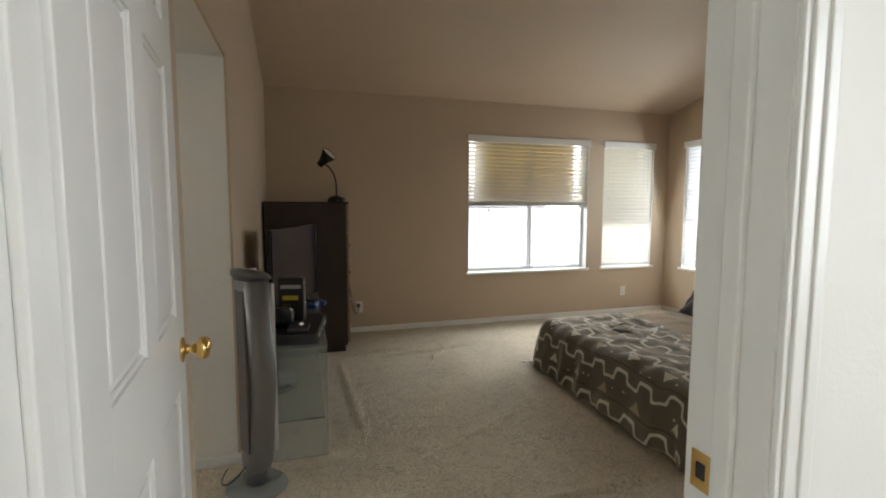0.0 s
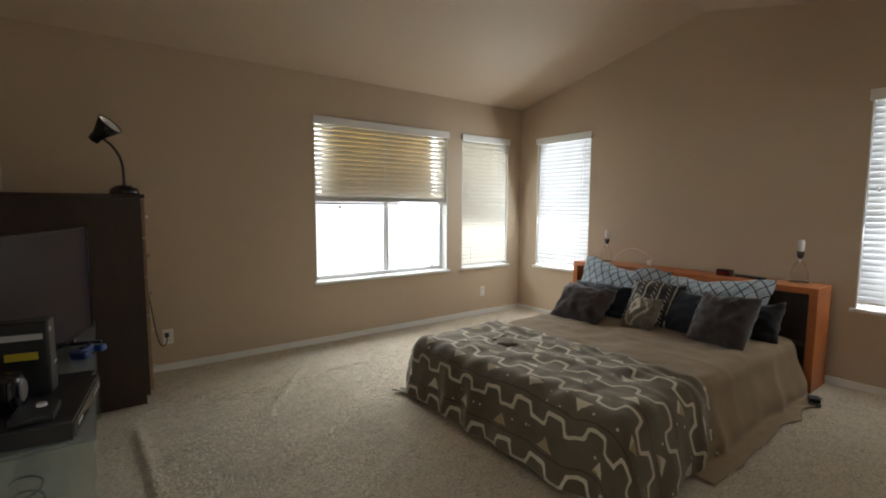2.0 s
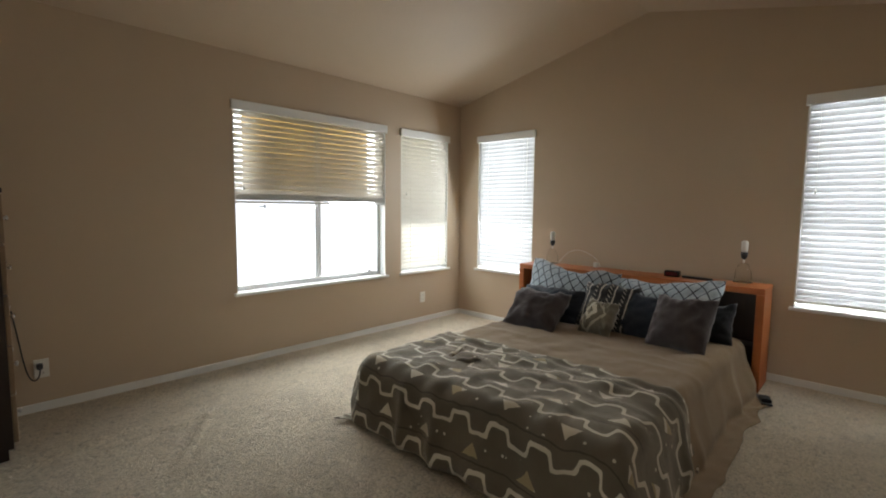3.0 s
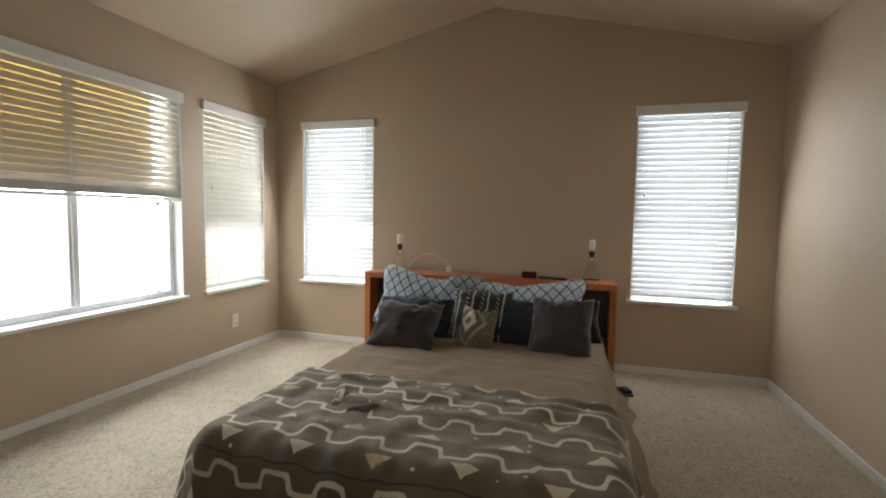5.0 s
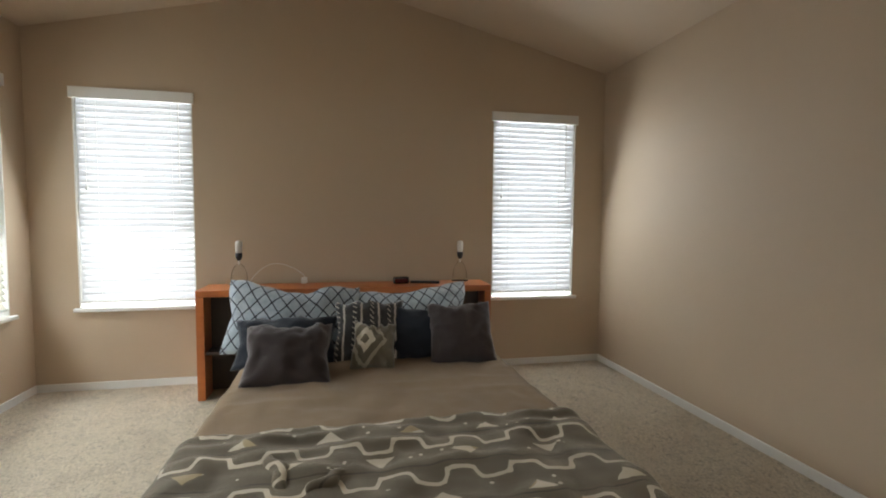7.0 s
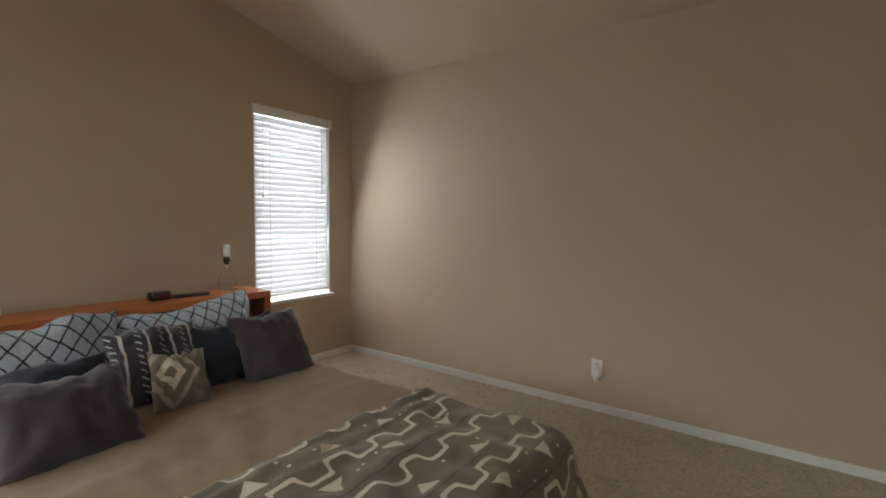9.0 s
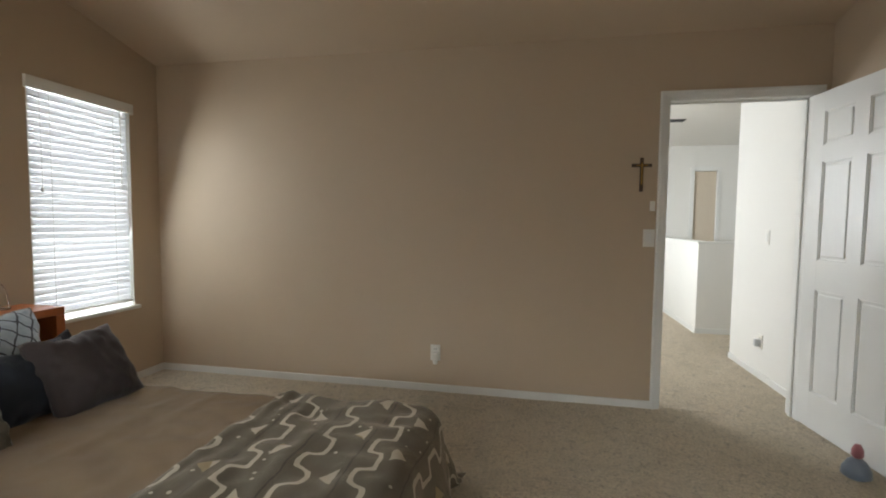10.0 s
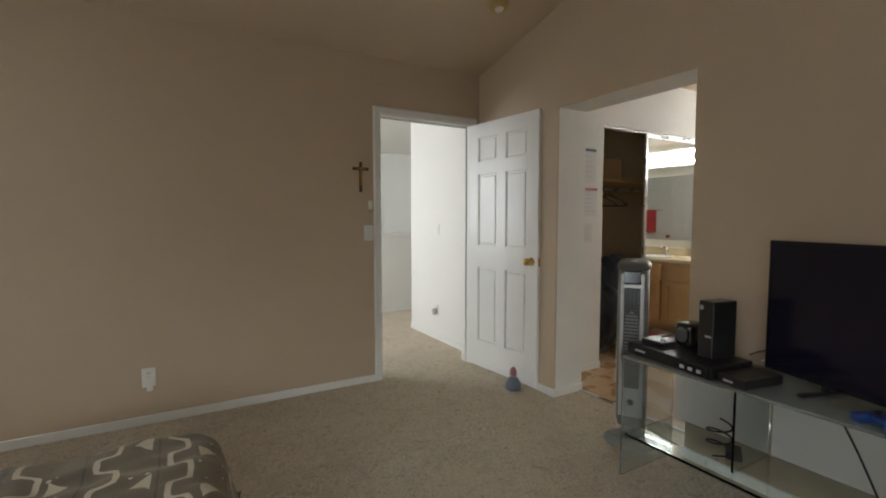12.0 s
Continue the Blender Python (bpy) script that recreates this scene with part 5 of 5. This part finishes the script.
part("leaf", box(-1.297, -0.983, -4.25, -4.215, 0.01, 2.055, 0.003), wood("pale_tan_door", (0.58, 0.49, 0.38), (0.66, 0.57, 0.45), 0.45, (2, 2, 0.3)), far_door)
part("door_knob", lathe([(0.01, -4.216), (0.022, -4.19), (0.02, -4.17)], (-1.25, 0, 0.95), "y", 14), BRASS, far_door)
casing = bmesh.new()
for x0, x1, z0, z1 in ((-1.36, -1.30, 0, 2.12), (-0.98, -0.92, 0, 2.12), (-1.30, -0.98, 2.06, 2.12)):
    add_box(casing, x0, x1, -4.2, -4.185, z0, z1, 0.003)
tagged(part("trim_far_door", casing, WHITE), "white door casing on the far wall", "trim", kind="structure")
vent = thing("ceiling_vent", "small grey slatted vent in the landing ceiling", "vent", "", (-0.15, -2.25, EAVE))
vent.scale = (0.6, 0.6, 1.0)
part("vent_frame", box(-0.16, 0.16, -0.09, 0.09, -0.012, -0.001, 0.004), GREY_PLASTIC, vent)
for i in range(6):
    part("slat", box(-0.14, 0.14, -0.075 + i * 0.026, -0.06 + i * 0.026, -0.018, -0.012), BLACK, vent)
wall_plate("outlet", (LW, -0.45, 0.30), 90, "ivory outlet with a dark plug on the landing wall", "outlet")
night = thing("night_light", "small grey night light in the landing outlet", "night light", "", (LW + 0.008, -0.45, 0.29), 90)
part("body", box(-0.016, 0.016, -0.04, 0.0, -0.03, 0.03, 0.008, 3), SILVER_PLASTIC, night)
wall_plate("light_switch", (LW, -0.42, 1.14), 90, "ivory light switch on the landing wall", "switch")

# ---- dressing area, closet and vanity beyond the open passage ----
DX1, DX0, DY0, DY1 = WEST - THICK_W, -3.20, 1.05, 4.30
wall("wall_dressing_east", "y", WEST - 0.012, DX1, SOUTH, NORTH, EAVE, [(OPEN_S, OPEN_N, 0.0, OPEN_TOP)], CREAM, label="cream painted wall and reveal of the passage")
wall("wall_closet_front", "x", DY0, DY0 - 0.10, -2.62, DX1, EAVE, [(-2.55, -1.085, 0.0, 2.015)], CREAM, label="cream painted wall with the closet opening")
wall("wall_dressing_west", "y", DX0, DX0 - 0.1, DY0 - 0.1, DY1, EAVE, (), CREAM, label="cream painted wall behind the vanity")
wall("wall_dressing_north", "x", DY1, DY1 + 0.1, DX0, DX1, EAVE, (), CREAM, label="cream painted end wall")
wall("wall_dressing_south", "x", DY0, DY0 - 0.10, DX0, -2.62, EAVE, (), CREAM, label="cream painted wall beside the closet")
wall("wall_closet_back", "x", 0.42, 0.32, -2.75, -0.9, EAVE, (), CLOSET_DARK, label="tan painted closet wall")
wall("wall_closet_side", "y", -1.0, -0.9, 0.42, DY0 - 0.1, EAVE, (), CLOSET_DARK, label="tan painted closet side")
wall("wall_closet_end", "y", -2.65, -2.75, 0.42, DY0 - 0.1, EAVE, (), CLOSET_DARK, label="tan painted closet end")
tagged(part("ceiling_dressing", box(DX0 - 0.1, DX1 - 0.0, 0.32, DY1 + 0.1, EAVE, EAVE + 0.06), TAN_CEILING), "tan flat ceiling of the dressing area", "ceiling", kind="structure")


def vinyl_floor():
    g = Graph("warm_vinyl_floor")
    p = g.world_coords()
    br = g.node("ShaderNodeTexBrick")
    g.put(br.inputs["Vector"], p)
    for k, v in (("Color1", (0.46, 0.31, 0.17, 1)), ("Color2", (0.40, 0.265, 0.14, 1)), ("Mortar", (0.26, 0.17, 0.09, 1)), ("Scale", 1.0), ("Mortar Size", 0.004), ("Brick Width", 0.30), ("Row Height", 0.30)):
        br.inputs[k].default_value = v
    br.offset = 0.0
    c = g.mix(g.math("MULTIPLY", g.noise(p, 8, 4), 0.5), br.outputs[0], (0.36, 0.20, 0.09))
    g.set(Base_Color=c, Roughness=g.math("MULTIPLY_ADD", g.noise(p, 5, 3), 0.2, 0.18))
    return g.mat


tagged(part("floor_dressing", box(DX0, DX1 + 0.02, 0.42, DY1, -0.05, 0.001), vinyl_floor()), "warm tan vinyl floor of the dressing area", "floor", kind="structure")
tagged(part("trim_threshold", box(DX1 + 0.012, DX1 + 0.034, OPEN_S + 0.013, OPEN_N - 0.013, -0.004, 0.012, 0.004), CHROME), "metal carpet strip across the passage", "trim", kind="structure")
baseboard("baseboard_dressing", [(-1.085, DX1, DY0, DY0 + B)])
track = thing("mirror_door", "silver-framed sliding mirror door of the closet", "mirror door", "", (0, 0, 0))
bm = bmesh.new()
for x0, x1, z0, z1 in ((-2.53, -2.50, 0.02, 2.0), (-1.695, -1.665, 0.02, 2.0), (-2.50, -1.695, 0.02, 0.05), (-2.50, -1.695, 1.97, 2.0)):
    add_box(bm, x0, x1, DY0 - 0.05, DY0 - 0.025, z0, z1, 0.003)
part("frame", bm, CHROME, track, "bright metal frame")
part("mirror", box(-2.50, -1.695, DY0 - 0.042, DY0 - 0.036, 0.05, 1.97), MIRROR, track, "mirror glass")
part("rail", box(-2.55, -1.085, DY0 - 0.07, DY0 - 0.02, 2.0, 2.014), CHROME, track)
shelf = thing("closet_shelf", "wooden closet shelf with a hanging rod", "shelf", "", (0, 0, 0))
part("board", box(-2.64, -1.005, 0.425, 0.80, 1.59, 1.61, 0.002), OAK, shelf)
part("rod", lathe([(0.016, -2.64), (0.016, -1.005)], (0, 0.68, 1.53), "x", 14), CHROME, shelf)
part("cleat", box(-2.64, -1.005, 0.425, 0.445, 1.51, 1.59), OAK, shelf)


def hanger(x, yaw):
    ob = thing("coat_hanger", "black wire coat hanger on the closet rod", "hanger", "hangers on the rod", (x, 0.68, 1.53), yaw)
    tube("hook", [(0, 0, 0.02), (0.0, -0.022, 0.016), (0, -0.02, -0.02), (0, 0, -0.05)], 0.003, BLACK, ob)
    tube("hanger_bar", [(0, 0, -0.05), (0, -0.10, -0.09), (0, -0.20, -0.15), (0, -0.20, -0.16), (0, 0, -0.16), (0, 0.20, -0.16), (0, 0.20, -0.15), (0, 0.10, -0.09), (0, 0, -0.05)], 0.004, BLACK, ob)


hanger(-1.42, 55)
hanger(-1.56, 40)
hanger(-1.62, 80)
hat = thing("cap", "dark brimmed cap on the closet shelf", "cap", "", (-1.20, 0.66, 1.611), 30)
part("crown", lathe([(0.095, 0.0), (0.095, 0.05), (0.075, 0.10), (0.03, 0.125)], n=20), BLACK_CLOTH, hat, smooth=True)
part("brim", box(-0.08, 0.08, -0.18, -0.07, 0.0, 0.012, 0.005), BLACK_CLOTH, hat)
bx = thing("storage_box", "brown cardboard box on the closet shelf", "box", "", (-1.52, 0.62, 1.611))
part("carton", box(-0.16, 0.16, -0.13, 0.13, 0.0, 0.20, 0.004), plain("brown_card", (0.36, 0.24, 0.12), 0.8), bx)
cl = pillow("coat", "black coat heaped on the closet floor", 0.55, 0.70, 0.42, BLACK_CLOTH, (-1.32, 0.66, 0.0), 12, 90, 0, 21, "coat", "coats in the closet")
cl2 = pillow("coat", "slate blue coat heaped in the closet", 0.5, 0.95, 0.3, SLATE, (-1.52, 0.60, 0.0), 8, 80, 4, 23, "coat", "coats in the closet")


def vanity():
    ob = thing("vanity", "honey oak vanity cabinet with panelled doors", "vanity", "", (0, 0, 0))
    x0, x1, y0, y1, h = DX0 + 0.002, -2.68, DY0 + 0.02, 2.75, 0.775
    part("body", add_box(box(x0, x1, y0, y1, 0.09, h, 0.003), x0, x1 - 0.06, y0 + 0.01, y1 - 0.01, 0.0, 0.09), OAK, ob)
    n = 4
    wd = (y1 - y0) / n
    for i in range(n):
        a, b = y0 + i * wd + 0.02, y0 + (i + 1) * wd - 0.02
        d = part("door", add_box(add_box(add_box(add_box(box(x1, x1 + 0.018, a, a + 0.055, 0.12, 0.57, 0.003), x1, x1 + 0.018, b - 0.055, b, 0.12, 0.57, 0.003), x1, x1 + 0.018, a + 0.055, b - 0.055, 0.12, 0.175, 0.003), x1, x1 + 0.018, a + 0.055, b - 0.055, 0.515, 0.57, 0.003), x1, x1 + 0.010, a + 0.05, b - 0.05, 0.17, 0.52), OAK, ob)
        part("drawer", box(x1, x1 + 0.018, a, b, 0.60, 0.745, 0.005), OAK, ob)
    top = thing("countertop", "cream marble vanity top with a splashback", "countertop", "", (0, 0, 0))
    part("slab", box(x0, x1 + 0.03, y0 - 0.01, y1 + 0.02, h + 0.001, h + 0.036, 0.008, 3), STONE, top)
    part("splashback", box(x0, x0 + 0.02, y0 - 0.01, y1 + 0.02, h + 0.036, h + 0.13, 0.004), STONE, top)
    part("basin", lathe([(0.19, 0.0), (0.20, 0.006), (0.175, 0.008), (0.15, 0.004)], (x0 + 0.27, 1.75, h + 0.036), n=28), IVORY, top, smooth=True)
    tap = thing("tap", "chrome basin tap on the marble top", "tap", "", (x0 + 0.09, 1.75, h + 0.037))
    part("spout", lathe([(0.022, 0.0), (0.016, 0.02), (0.013, 0.10)], n=16), CHROME, tap, smooth=True)
    tube("neck", [(0, 0, 0.09), (0.02, 0, 0.13), (0.08, 0, 0.13), (0.11, 0, 0.10)], 0.010, CHROME, tap)
    mir = thing("vanity_mirror", "frameless mirror above the vanity", "mirror", "", (0, 0, 0))
    part("glass", box(x0, x0 + 0.006, y0 + 0.05, y1, 1.0, 1.76, 0.001), MIRROR, mir)
    lt = thing("vanity_light", "two-tube fluorescent light above the vanity mirror", "light", "", (0, 0, 0))
    part("housing", box(x0, x0 + 0.07, y0 + 0.03, y1 - 0.1, 1.86, 2.06, 0.006), IVORY, lt)
    for z in (1.905, 2.01):
        part("tube", lathe([(0.014, y0 + 0.06), (0.014, y1 - 0.13)], (x0 + 0.095, 0, z), "y", 14), TUBE, lt, "lit fluorescent tube")


vanity()
mat = thing("bath_mat", "red and white bath mat before the vanity", "mat", "", (-2.35, 1.75, 0.002))
part("pile", box(-0.25, 0.25, -0.38, 0.38, 0, 0.014, 0.006), RED_TOWEL, mat)
part("border", add_box(box(-0.27, 0.27, -0.44, -0.38, 0, 0.013, 0.005), -0.27, 0.27, 0.38, 0.44, 0, 0.013, 0.005), PAPER, mat)
towel = thing("towel", "red terry towel hung over a rail", "towel", "", (DX1 - 0.05, 3.92, 1.0))
part("cloth", box(-0.022, 0.022, -0.15, 0.15, 0.0, 0.42, 0.012, 3), RED_TOWEL, towel)
part("rail", lathe([(0.008, -0.24), (0.008, 0.24)], (0, 0, 0.41), "y", 10), CHROME, towel)
for s in (-0.23, 0.23):
    part("bracket", lathe([(0.014, -0.002), (0.014, 0.05)], (0, s, 0.41), "x", 10), CHROME, towel)
inner_door = six_panel_door((DX1 - 0.05, 2.76, 0.01), 90)
tagged(inner_door, "white six-panel door of the dressing area, closed", "door")


def notice(at, w, h, clip, label):
    ob = thing("notice", label, "paper", "papers on the wall", at, 180)
    part("sheet", box(-w / 2, w / 2, -0.003, 0.0, -h, 0, 0.0008), PAPER, ob)
    rng = random.Random(round(at[2] * 100))
    for i in range(5):
        z = -h * (0.2 + 0.15 * i)
        part("print", box(-w * 0.4, w * rng.uniform(0.1, 0.4), -0.0042, -0.003, z - 0.006, z), INK, ob)
    if clip:
        part("clip", box(-w * 0.55, w * 0.45, -0.014, -0.002, -0.012, 0.006, 0.003), clip, ob)


notice((-0.915, DY0, 1.80), 0.16, 0.26, NAVY_INK, "white paper under a navy clip")
notice((-0.93, DY0, 1.49), 0.17, 0.22, RED_INK, "white paper under a red clip")
notice((-0.90, DY0, 1.21), 0.13, 0.15, None, "small pale printed card")

# ---- beyond the windows ----
tagged(part("ground", box(-60, 60, -60, 60, -3.2, -3.0), plain("pale_concrete", (0.42, 0.40, 0.37), 0.8, scale=0.5, grain=20)), "pale ground far below the windows", "ground", kind="structure")
HAZE = glow("overcast_sky", (0.95, 0.97, 1.0), 0.85)
bm = box(-6, 14, NORTH + 9.0, NORTH + 9.05, -3.0, 9.0)
add_box(bm, EAST + 9.0, EAST + 9.05, -7, NORTH + 9.0, -3.0, 9.0)
tagged(part("backdrop", bm, HAZE), "plain bright overcast sky outside the windows", "sky", kind="structure")
tagged(tube("overhead_line", [(-3, NORTH + 4.0, 1.55), (1.0, NORTH + 4.0, 1.2), (3.5, NORTH + 4.0, 1.25), (8, NORTH + 4.0, 1.9)], 0.008, GREY_PLASTIC), "thin overhead line outside the wide window", "cable")
